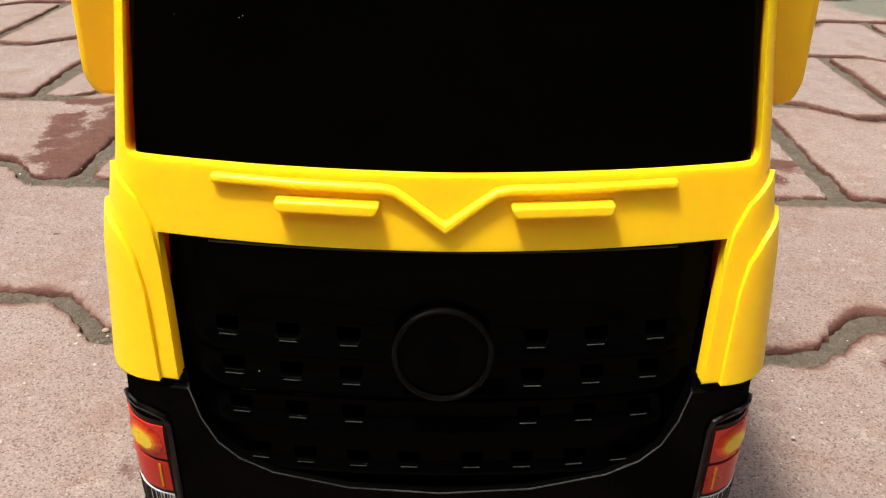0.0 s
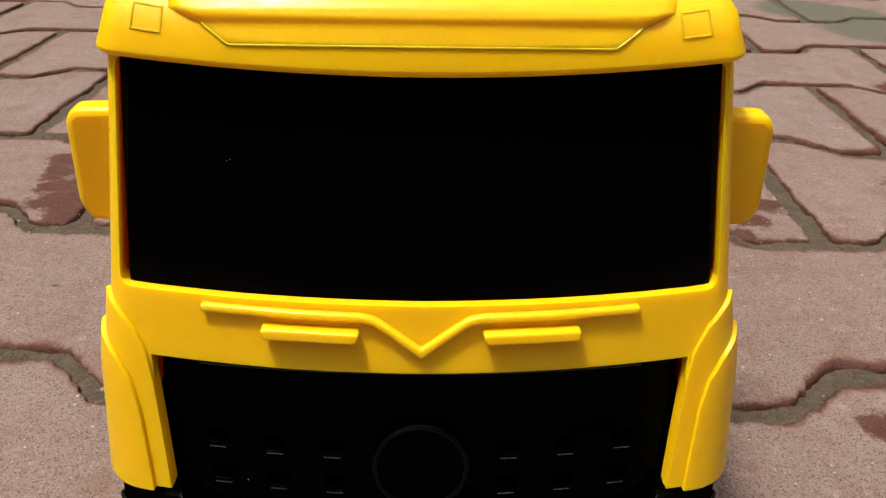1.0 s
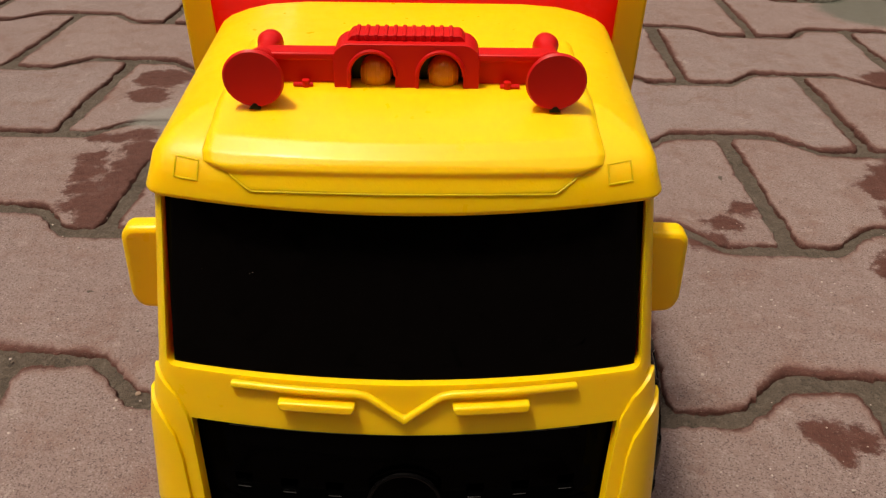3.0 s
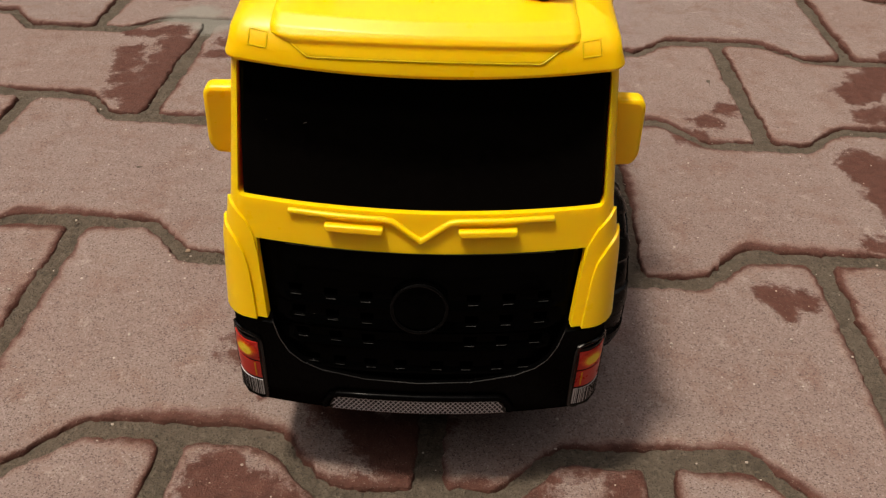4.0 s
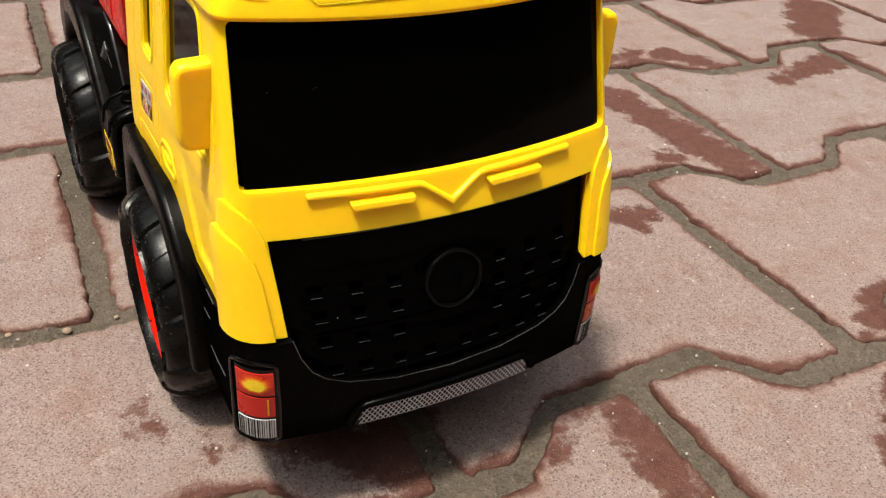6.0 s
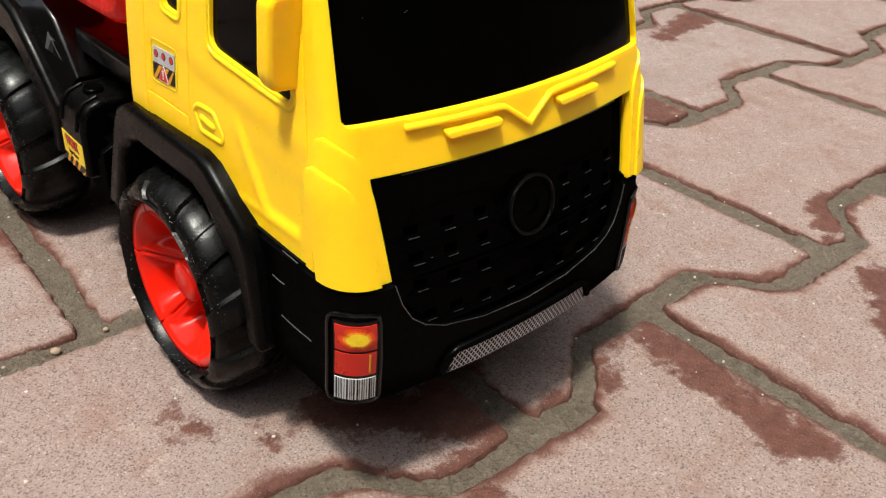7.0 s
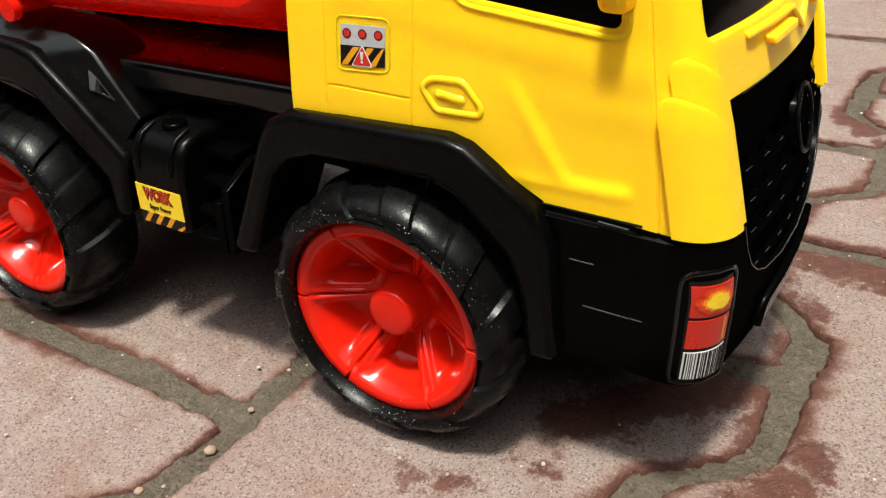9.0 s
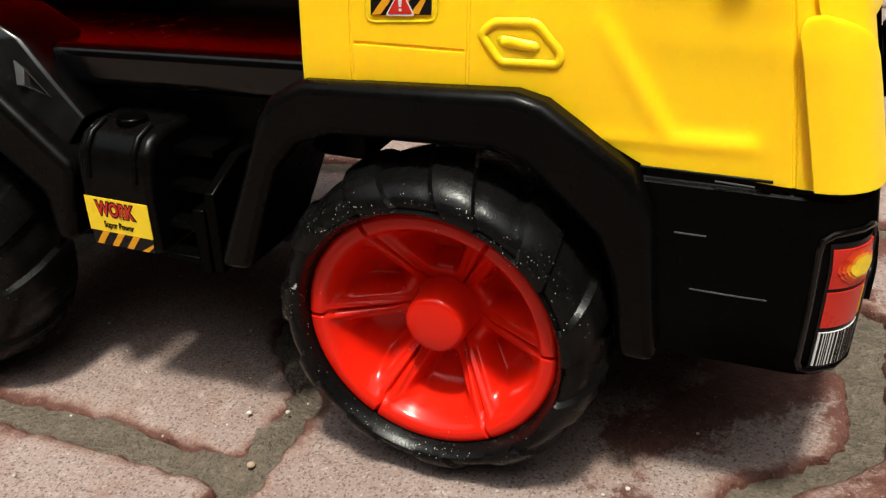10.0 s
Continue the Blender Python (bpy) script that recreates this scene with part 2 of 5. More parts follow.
def paver_material():
    """Dry pinkish cast stone with aggregate; damp red-brown rims and blotches where water soaked in."""
    m, t, b = material("cast_stone_paver")
    world_pos = t.nodes.new("ShaderNodeNewGeometry").outputs["Position"]
    tint = t.nodes.new("ShaderNodeObjectInfo").outputs["Random"]
    fine = noise_tex(t, 900, 3, 0.7, world_pos)
    mid = noise_tex(t, 160, 4, 0.7, world_pos)
    broad = noise_tex(t, 11, 4, 0.65, world_pos)
    dry = mix(t, ramp(t, mid, [(0.3, 0), (0.7, 1)]), (0.200, 0.142, 0.128), (0.245, 0.184, 0.169))
    dry = mix(t, ramp(t, broad, [(0.35, 0), (0.68, 1)]), dry, mix(t, 0.55, dry, (0.288, 0.235, 0.216)))
    dry = mix(t, arith(t, "MULTIPLY", tint, 0.35), dry, (0.240, 0.152, 0.124))
    dry = mix(t, arith(t, "MULTIPLY", ramp(t, fine, [(0.34, 1), (0.44, 0)]), 0.9), dry, (0.112, 0.074, 0.062))
    dry = mix(t, arith(t, "MULTIPLY", ramp(t, fine, [(0.60, 0), (0.69, 1)]), 0.6), dry, (0.416, 0.352, 0.312))
    stain = arith(t, "MULTIPLY", ramp(t, noise_tex(t, 34, 5, 0.7, world_pos), [(0.50, 0), (0.66, 1)]), 0.62)
    dry = mix(t, stain, dry, (0.188, 0.108, 0.084))
    scuff = arith(t, "MULTIPLY", ramp(t, noise_tex(t, 70, 6, 0.8, world_pos), [(0.57, 0), (0.66, 1)]), 0.50)
    dry = mix(t, scuff, dry, (0.384, 0.320, 0.280))
    grit = node(t, "TexVoronoi", Scale=260.0)
    t.links.new(world_pos, grit.inputs["Vector"])
    chips = node(t, "TexVoronoi", Scale=1500.0)
    t.links.new(world_pos, chips.inputs["Vector"])
    shade = t.nodes.new("ShaderNodeSeparateColor")
    t.links.new(chips.outputs["Color"], shade.inputs[0])
    dry = mix(t, arith(t, "MULTIPLY", ramp(t, shade.outputs[0], [(0.80, 0), (0.94, 1)]), 0.75), dry, (0.084, 0.054, 0.045))
    dry = mix(t, arith(t, "MULTIPLY", ramp(t, shade.outputs[1], [(0.94, 0), (0.99, 1)]), 0.32), dry, (0.496, 0.448, 0.416))
    flecks = ramp(t, grit.outputs["Distance"], [(0.07, 1), (0.12, 0)])
    dry = mix(t, arith(t, "MULTIPLY", flecks, 0.18), dry, (0.480, 0.400, 0.368))
    wet = mix(t, ramp(t, mid, [(0.3, 0), (0.7, 1)]), (0.062, 0.021, 0.014), (0.115, 0.046, 0.033))
    wet = mix(t, ramp(t, fine, [(0.62, 0), (0.70, 1)]), wet, (0.240, 0.168, 0.144))
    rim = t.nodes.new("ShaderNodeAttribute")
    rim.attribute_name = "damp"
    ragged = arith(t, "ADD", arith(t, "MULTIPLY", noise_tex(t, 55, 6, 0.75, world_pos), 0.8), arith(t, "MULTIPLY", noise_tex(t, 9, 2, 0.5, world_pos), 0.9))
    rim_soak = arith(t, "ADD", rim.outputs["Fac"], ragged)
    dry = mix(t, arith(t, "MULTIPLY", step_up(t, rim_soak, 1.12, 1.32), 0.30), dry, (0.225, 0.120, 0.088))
    splash = spots(t, world_pos, splashes(), 0.012)
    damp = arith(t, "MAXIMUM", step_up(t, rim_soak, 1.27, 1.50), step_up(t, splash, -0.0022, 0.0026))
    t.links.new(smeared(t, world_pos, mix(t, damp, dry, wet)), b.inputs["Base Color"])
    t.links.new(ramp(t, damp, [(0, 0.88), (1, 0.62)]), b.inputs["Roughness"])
    b.inputs["Specular IOR Level"].default_value = 0.3
    bump(t, b, arith(t, "ADD", arith(t, "MULTIPLY", fine, 0.6), mid), 1.0, 0.0017)
    return m


def sand_material():
    m, t, b = material("damp_joint_sand")
    pos = t.nodes.new("ShaderNodeNewGeometry").outputs["Position"]
    fine, mid, broad = noise_tex(t, 1100, 3, 0.7, pos), noise_tex(t, 120, 4, 0.65, pos), noise_tex(t, 14, 3, 0.6, pos)
    col = mix(t, ramp(t, mid, [(0.3, 0), (0.7, 1)]), (0.062, 0.048, 0.034), (0.120, 0.095, 0.069))
    col = mix(t, ramp(t, broad, [(0.4, 0), (0.65, 1)]), col, mix(t, 0.5, col, (0.132, 0.102, 0.078)))
    lumps = noise_tex(t, 330, 3, 0.6, pos)
    col = mix(t, arith(t, "MULTIPLY", ramp(t, lumps, [(0.54, 0), (0.64, 1)]), 0.55), col, (0.168, 0.136, 0.102))
    pits = ramp(t, noise_tex(t, 260, 2, 0.5, pos), [(0.30, 1), (0.38, 0)])
    col = mix(t, arith(t, "MULTIPLY", pits, 0.4), col, (0.024, 0.019, 0.014))
    col = mix(t, ramp(t, fine, [(0.35, 1), (0.45, 0)]), col, (0.040, 0.032, 0.026))
    t.links.new(smeared(t, pos, col), b.inputs["Base Color"])
    b.inputs["Roughness"].default_value = 0.85
    b.inputs["Specular IOR Level"].default_value = 0.3
    bump(t, b, arith(t, "ADD", arith(t, "ADD", arith(t, "MULTIPLY", fine, 0.4), lumps), mid), 1.0, 0.0032)
    return m


PAVER, SAND = paver_material(), sand_material()
SCREEN_PLASTER = plastic("weathered_plaster", (0.075, 0.060, 0.048), (0.05, 0.040, 0.032), 0.85, 0.2, 0.6)
PEBBLE = plastic("tan_pebble", (0.30, 0.22, 0.155), (0.20, 0.14, 0.10), 0.7, 0.3, 0.3)
GRAIN = plastic("pale_grain", (0.50, 0.43, 0.37), (0.30, 0.24, 0.20), 0.7, 0.3, 0.3)


# ---- building helpers ----
def finish(ob, angle=38):
    ob.data.shade_smooth()
    ob.data.set_sharp_from_angle(angle=radians(angle))
    return ob


# the truck's body is drawn level below; on its wheels it sits a little nose down, its cab short and its rear long
ALONG = [(-0.03, 0.0), (0.03, 0.0), (0.07, -0.0027), (0.13, -0.0036), (0.15, -0.0014), (0.16, 0.0020), (0.20, 0.0021), (0.45, 0.0012)]


def settled(x, y, z):
    return (x, 0.0097 + 1.0128 * y - 0.0594 * z + between(ALONG, max(y, -0.03)), -0.0036 + 0.0551 * y + 0.9826 * z)


def settle(bm):
    for v in bm.verts:
        v.co = settled(*v.co)


def part(name, bm, mat, parent, label="", angle=38, bevel=0.0, segments=2, level=False):
    if parent and not level:
        settle(bm)
    bmesh.ops.recalc_face_normals(bm, faces=bm.faces)
    me = bpy.data.meshes.new(name)
    bm.to_mesh(me)
    bm.free()
    ob = new(name, me)
    me.materials.append(mat)
    ob.parent = parent
    if label:
        tagged(ob, label)
    if bevel:
        b = ob.modifiers.new("bevel", "BEVEL")
        b.width, b.segments, b.limit_method, b.angle_limit = bevel, segments, "ANGLE", radians(35)
        b.harden_normals = False
    return finish(ob, angle)


def prism(bm, poly, axis, a, b):
    """A polygon in the two other axes (in their order x, y, z), drawn out along axis from a to b."""
    def at(u, v, w):
        return {"x": (w, u, v), "y": (u, w, v), "z": (u, v, w)}[axis]
    lo = [bm.verts.new(at(u, v, a)) for u, v in poly]
    hi = [bm.verts.new(at(u, v, b)) for u, v in poly]
    n = len(poly)
    bm.faces.new(lo)
    bm.faces.new(hi[::-1])
    for i in range(n):
        bm.faces.new((lo[i], hi[i], hi[(i + 1) % n], lo[(i + 1) % n]))
    return bm


def box(bm, x0, x1, y0, y1, z0, z1):
    return prism(bm, [(x0, y0), (x1, y0), (x1, y1), (x0, y1)], "z", z0, z1)


def rounded(poly, r, n=4):
    """The polygon with its corners rounded."""
    out, k = [], len(poly)
    for i in range(k):
        p, a, c = Vector(poly[i]), Vector(poly[i - 1]), Vector(poly[(i + 1) % k])
        d1, d2 = (a - p), (c - p)
        e = min(r, d1.length * 0.45, d2.length * 0.45)
        q1, q2 = p + d1.normalized() * e, p + d2.normalized() * e
        for j in range(n + 1):
            f = j / n
            out.append(tuple(q1 * (1 - f) ** 2 + p * 2 * f * (1 - f) + q2 * f ** 2))
    return out


def loft(bm, loops, closed=True, cap=True):
    rows = [[bm.verts.new(p) for p in loop] for loop in loops]
    n = len(rows[0])
    for a, b in zip(rows, rows[1:]):
        for i in range(n if closed else n - 1):
            j = (i + 1) % n
            bm.faces.new((a[i], a[j], b[j], b[i]))
    if cap:
        bm.faces.new(rows[0][::-1])
        bm.faces.new(rows[-1])
    return rows


def tube(bm, path, r, sides=8, closed=False, flat=1.0):
    """A round bead along a path."""
    pts = [Vector(p) for p in path]
    n, rings = len(pts), []
    for i, p in enumerate(pts):
        a, c = (pts[i - 1], pts[(i + 1) % n]) if closed else (pts[max(i - 1, 0)], pts[min(i + 1, n - 1)])
        d = (c - a).normalized()
        u = d.cross(Vector((0.31, 0.82, 0.47))).normalized()
        v = d.cross(u)
        rings.append([p + (u * math.cos(w) + v * math.sin(w)) * r for w in (2 * math.pi * k / sides for k in range(sides))])
    if closed:
        rings.append(rings[0])
        rows = [[bm.verts.new(q) for q in ring] for ring in rings[:-1]]
        for i in range(n):
            a, b = rows[i], rows[(i + 1) % n]
            best = min(range(sides), key=lambda s: sum((a[k].co - b[(k + s) % sides].co).length for k in range(sides)))
            for k in range(sides):
                bm.faces.new((a[k], a[(k + 1) % sides], b[(k + 1 + best) % sides], b[(k + best) % sides]))
    else:
        loft(bm, rings)
    return bm


def lathe(bm, profile, n=48, centre=(0, 0, 0)):
    """Turns a profile of (x, r) about the x axis through centre."""
    rings = []
    for x, r in profile:
        rings.append([(centre[0] + x, centre[1] + r * math.cos(2 * math.pi * k / n), centre[2] + r * math.sin(2 * math.pi * k / n)) for k in range(n)])
    return loft(bm, rings, cap=False)


def carve(ob, cutters):
    """Cuts each closed mesh out of ob's mesh for good."""
    for bm in cutters:
        settle(bm)
        bmesh.ops.recalc_face_normals(bm, faces=bm.faces)
        me = bpy.data.meshes.new("cutter")
        bm.to_mesh(me)
        bm.free()
        tool = new("cutter", me)
        tool.matrix_world = truck.matrix_world
        mod = ob.modifiers.new("cut", "BOOLEAN")
        mod.operation, mod.object, mod.solver = "DIFFERENCE", tool, "EXACT"
        bpy.context.view_layer.update()
        made = bpy.data.meshes.new_from_object(ob.evaluated_get(bpy.context.evaluated_depsgraph_get()))
        ob.modifiers.clear()
        old, ob.data = ob.data, made
        made.name = old.name
        bpy.data.meshes.remove(old)
        bpy.data.objects.remove(tool)
        bpy.data.meshes.remove(me)
    return ob


def bevelled(ob, width, segments=2, angle=35):
    b = ob.modifiers.new("bevel", "BEVEL")
    b.width, b.segments, b.limit_method, b.angle_limit = width, segments, "ANGLE", radians(angle)
    return finish(ob, 38)


def between(table, z):
    """Straight-line reading of a table of (z, value)."""
    for (a, u), (b, v) in zip(table, table[1:]):
        if z <= b:
            return u + (v - u) * (z - a) / (b - a)
    return table[-1][1]


# ---- the toy truck ----
truck = new("toy_dump_truck")
tagged(truck, "yellow, black and red plastic toy dump truck parked on the paving", "toy truck")

NOSE = [(0.04, -0.0162), (0.08, -0.0160), (0.10, -0.0135), (0.135, -0.0050), (0.149, -0.0015), (0.20, 0.0135), (0.235, 0.0225)]
HALF_FRONT = [(0.04, 0.0775), (0.06, 0.0778), (0.10, 0.0772), (0.13, 0.0762), (0.15, 0.0735), (0.20, 0.0695), (0.235, 0.069)]
HALF_BACK = [(0.04, 0.0800), (0.12, 0.0800), (0.143, 0.0788), (0.20, 0.0745), (0.235, 0.073)]
CORNER = [(0.04, 0.0130), (0.10, 0.0125), (0.15, 0.0085), (0.20, 0.0065), (0.235, 0.0065)]
BOW = 1.45


def corner_of(z):
    """Where the front's bow ends, the angle there, and the length of the rounded corner."""
    r = between(CORNER, z)
    xs = between(HALF_FRONT, z) - 0.815 * r
    phi = math.atan(2 * BOW * xs)
    return xs, phi, r


def skin(s, z, off=0.0):
    """A point of the cab's outside: s runs from the middle of the front round the corner and back along the side."""
    side, s = (-1 if s < 0 else 1), abs(s)
    nose = between(NOSE, z)
    xs, phi0, r = corner_of(z)
    arc = r * (math.pi / 2 - phi0)
    if s <= xs:
        f = math.atan(2 * BOW * s)
        x, y = s + off * math.sin(f), nose + BOW * s * s - off * math.cos(f)
    else:
        f = min(phi0 + (s - xs) / r, math.pi / 2)
        cx, cy = xs - r * math.sin(phi0), nose + BOW * xs * xs + r * math.cos(phi0)
        x, y = cx + (r + off) * math.sin(f), cy - (r + off) * math.cos(f)
        d = max(0.0, s - xs - arc)
        y += d
        x += (between(HALF_BACK, z) - between(HALF_FRONT, z)) * min(1.0, d / 0.11)
    return (side * x, y, z)


def flank(y, z):
    """Half the cab's width at a place of its side."""
    xs, phi0, r = corner_of(z)
    y0 = between(NOSE, z) + BOW * xs * xs + r * math.cos(phi0)
    hf = xs - r * math.sin(phi0) + r
    return hf + (between(HALF_BACK, z) - between(HALF_FRONT, z)) * max(0.0, min(1.0, (y - y0) / 0.11))


def smooth(a, b, v):
    f = max(0.0, min(1.0, (v - a) / (b - a)))
    return f * f * (3 - 2 * f)


PANEL = [(0.0600, 0.1400), (0.0372, 0.1082), (0.0175, 0.1088), (0.0150, 0.1500), (0.0500, 0.1500)]


def relief(y, z):
    """How far the door is pressed in: a sunk panel in front and a soft shoulder under the windows."""
    inside, ridge = 1.0, 0.0
    for k in range(3):
        (ya, za), (yb, zb) = PANEL[k], PANEL[k + 1]
        e = Vector((yb - ya, zb - za)).normalized()
        d = (y - ya) * e.y - (z - za) * e.x
        inside *= smooth(-0.0004, 0.0030, d)
        if k < 2:
            ridge = max(ridge, math.exp(-((d + 0.0012) / 0.0018) ** 2))
        else:
            ridge *= smooth(-0.0010, 0.0020, d)
    line = 0.1425 + 0.085 * (y - 0.025)
    low = 1 - smooth(line - 0.022, line - 0.001, z)
    ridge *= low * (1 - smooth(0.056, 0.062, y)) * (1 - smooth(0.132, 0.139, z)) * smooth(0.1045, 0.1065, z)
    rear = smooth(0.078, 0.090, y)
    step = (0.0007 - 0.0002 * rear) * (1 - smooth(line - 0.0085 + 0.0025 * rear, line + 0.0010 + 0.0005 * rear, z)) * smooth(0.012, 0.020, y) * (1 - smooth(0.1125, 0.1170, y))
    return 0.0009 * inside * low + step - 0.0004 * ridge


def skin_ring(z, back, off=0.0, thick=0.0, pressed=False, sides=6):
    """A closed ring round the cab at height z, set in by thick."""
    xs, phi0, r = corner_of(z)
    arc = r * (math.pi / 2 - phi0)
    half = [skin(xs * k / 16, z, off - thick) for k in range(1, 17)] + [skin(xs + arc * k / 8, z, off - thick) for k in range(1, 9)]
    y0 = half[-1][1]
    for k in range(1, sides + 1):
        y = y0 + (back - thick - y0) * k / sides
        half.append((flank(y, z) + off - thick - (relief(y, z) if pressed else 0.0), y, z))
    return [(-x, y, q) for x, y, q in half[::-1]] + [skin(0, z, off - thick)] + half


def patch(bm, s_in, s_out, z0, z1, off, rows=14, cols=8, depth=0.003):
    """A raised sheet on the cab's skin between two lines s_in(z) and s_out(z), with its rim drawn back to the skin."""
    grid, rim = [], []
    for i in range(rows + 1):
        z = z0 + (z1 - z0) * i / rows
        a, b = s_in(z), s_out(z)
        grid.append([bm.verts.new(skin(a + (b - a) * j / cols, z, off)) for j in range(cols + 1)])
        rim.append([bm.verts.new(skin(a + (b - a) * j / cols, z, off - depth)) for j in range(cols + 1)])
    for i in range(rows):
        for j in range(cols):
            bm.faces.new((grid[i][j], grid[i][j + 1], grid[i + 1][j + 1], grid[i + 1][j]))
        bm.faces.new((grid[i][0], grid[i + 1][0], rim[i + 1][0], rim[i][0]))
        bm.faces.new((grid[i][-1], rim[i][-1], rim[i + 1][-1], grid[i + 1][-1]))
    for j in range(cols):
        bm.faces.new((grid[0][j], rim[0][j], rim[0][j + 1], grid[0][j + 1]))
        bm.faces.new((grid[-1][j], grid[-1][j + 1], rim[-1][j + 1], rim[-1][j]))
    return bm


def yellow_cab():
    bm = bmesh.new()
    levels = [0.0960 + (0.203 - 0.0960) * k / 86 for k in range(87)]
    outer = [[bm.verts.new(p) for p in skin_ring(z, 0.131, 0, 0, True, 96)] for z in levels]
    inner = [[bm.verts.new(p) for p in skin_ring(z, 0.131, 0, 0.0040, False, 96)] for z in levels]
    n = len(outer[0])
    for rows in (outer, inner):
        for a, b in zip(rows, rows[1:]):
            for i in range(n):
                j = (i + 1) % n
                bm.faces.new((a[i], a[j], b[j], b[i]))
    for a, b in ((outer[0], inner[0]), (outer[-1], inner[-1])):
        for i in range(n):
            j = (i + 1) % n
            bm.faces.new((a[i], a[j], b[j], b[i]))
    cab = part("cab", bm, YELLOW, truck, "glossy yellow moulded plastic cab")
    cuts = []
    cuts.append(prism(bmesh.new(), rounded([(-0.0695, 0.1506), (-0.04, 0.1502), (0.0, 0.1499), (0.04, 0.1502), (0.0690, 0.1506), (0.0663, 0.2012), (0.035, 0.1999), (0.0, 0.1995), (-0.035, 0.1999), (-0.0666, 0.2012)], 0.003), "y", -0.05, 0.06))
    cuts.append(prism(bmesh.new(), [(-0.0632, 0.1345), (-0.032, 0.1340), (0.0, 0.1338), (0.032, 0.1340), (0.0632, 0.1345), (0.0602, 0.09), (-0.0602, 0.09)], "y", -0.05, 0.05))
    cuts.append(prism(bmesh.new(), rounded([(0.0745, 0.197), (0.0735, 0.1555), (0.0255, 0.1515), (0.0385, 0.197)], 0.005), "x", -0.1, 0.1))
    cuts.append(prism(bmesh.new(), rounded([(0.1035, 0.197), (0.1035, 0.1605), (0.094, 0.1595), (0.0935, 0.197)], 0.002), "x", -0.1, 0.1))
    cuts.append(prism(bmesh.new(), [(0.0435, 0.09), (0.0435, 0.1012), (0.052, 0.1053), (0.0725, 0.1163), (0.1295, 0.1133), (0.14, 0.1133), (0.14, 0.09)], "x", -0.1, 0.1))
    cuts.append(prism(bmesh.new(), [(-0.04, 0.09), (-0.04, 0.0994), (0.010, 0.0999), (0.0440, 0.1008), (0.0440, 0.09)], "x", -0.1, 0.1))
    for side in (-1, 1):
        # panel seams
        for line in ([(0.1173, 0.11), (0.1173, 0.15), (0.1173, 0.21)], [(0.0875, 0.11), (0.0875, 0.15), (0.0875, 0.21)], [(0.0883, 0.1243), (0.10, 0.1243), (0.1165, 0.1243)], [(0.0085, 0.093), (0.0135, 0.125), (0.0185, 0.150), (0.0250, 0.186)]):
            bm = bmesh.new()
            close = [Vector(a).lerp(Vector(b), k / 8) for a, b in zip(line, line[1:]) for k in range(8)] + [Vector(line[-1])]
            tube(bm, [(side * (flank(y, z) - relief(y, z) + 0.0001), y, z) for y, z in close], 0.00055, 6)
            cuts.append(bm)
    carve(cab, cuts)
    bevelled(cab, 0.0006, 2, 40)
    return cab


cab = yellow_cab()


def side_bead(poly, r, name, mat, label="", lift=0.0):
    for side in (-1, 1):
        bm = bmesh.new()
        tube(bm, [(side * (flank(y, z) - relief(y, z) + lift), y, z) for y, z in poly], r, 8, closed=True)
        part(name, bm, mat, cab, label)


side_bead(rounded([(0.0765, 0.199), (0.0755, 0.1535), (0.0235, 0.1494), (0.0367, 0.199)], 0.006, 6), 0.0010, "window_rim", YELLOW, lift=-0.0003)
side_bead(rounded([(0.1055, 0.199), (0.1055, 0.1585), (0.092, 0.1575), (0.0915, 0.199)], 0.004, 5), 0.0008, "window_rim", YELLOW, lift=-0.0002)
side_bead(rounded([(0.1134, 0.1458), (0.0952, 0.1466), (0.0952, 0.1308), (0.1134, 0.1295)], 0.0025, 4), 0.0003, "sticker_rim", YELLOW)


def door_handle():
    for side in (-1, 1):
        bm = bmesh.new()
        outline = rounded([(0.0845, 0.1285), (0.0815, 0.1315), (0.0715, 0.1320), (0.0650, 0.1255), (0.0655, 0.1228), (0.0795, 0.1222)], 0.0015, 3)
        tube(bm, [(side * (flank(y, z) - relief(y, z) - 0.0006), y, z) for y, z in outline], 0.0013, 10, closed=True)
        grip = [Vector((0.0806, 0.1275)).lerp(Vector((0.0702, 0.1262)), k / 6) for k in range(7)]
        tube(bm, [(side * (flank(y, z) - relief(y, z) - (0.0020 if k in (0, 6) else 0.0008)), y, z) for k, (y, z) in enumerate(grip)], 0.0017, 10)
        part("door_handle", bm, YELLOW, cab)


door_handle()


def corner_fins():
    outer_edge = 0.0845
    first = [(0.0975, 0.0602), (0.115, 0.0616), (0.128, 0.0628), (0.136, 0.0642), (0.142, 0.0672), (0.1455, 0.0712), (0.1475, 0.0755)]
    second = [(0.0975, 0.0642), (0.112, 0.0655), (0.122, 0.0665), (0.129, 0.0682), (0.134, 0.0712), (0.1365, 0.0748), (0.138, 0.0790)]
    def rim(edge, top, r, z):
        return edge - (r - math.sqrt(max(0.0, r * r - max(0.0, z - top + r) ** 2)))
    for side in (-1, 1):
        bm = bmesh.new()
        patch(bm, lambda z: side * between(first, z), lambda z: side * max(rim(0.0800, 0.1475, 0.0045, z), between(first, z) + 0.0003), 0.1007, 0.1475, 0.0011, 34, 8, 0.0036)
        part("corner_fin", bm, YELLOW, cab, bevel=0.0007, segments=3)
        bm = bmesh.new()
        patch(bm, lambda z: side * between(second, z), lambda z: side * max(rim(outer_edge, 0.1380, 0.0050, z), between(second, z) + 0.0003), 0.1003, 0.1380, 0.0022, 34, 8, 0.0045)
        part("corner_fin", bm, YELLOW, cab, bevel=0.0009, segments=3)


corner_fins()


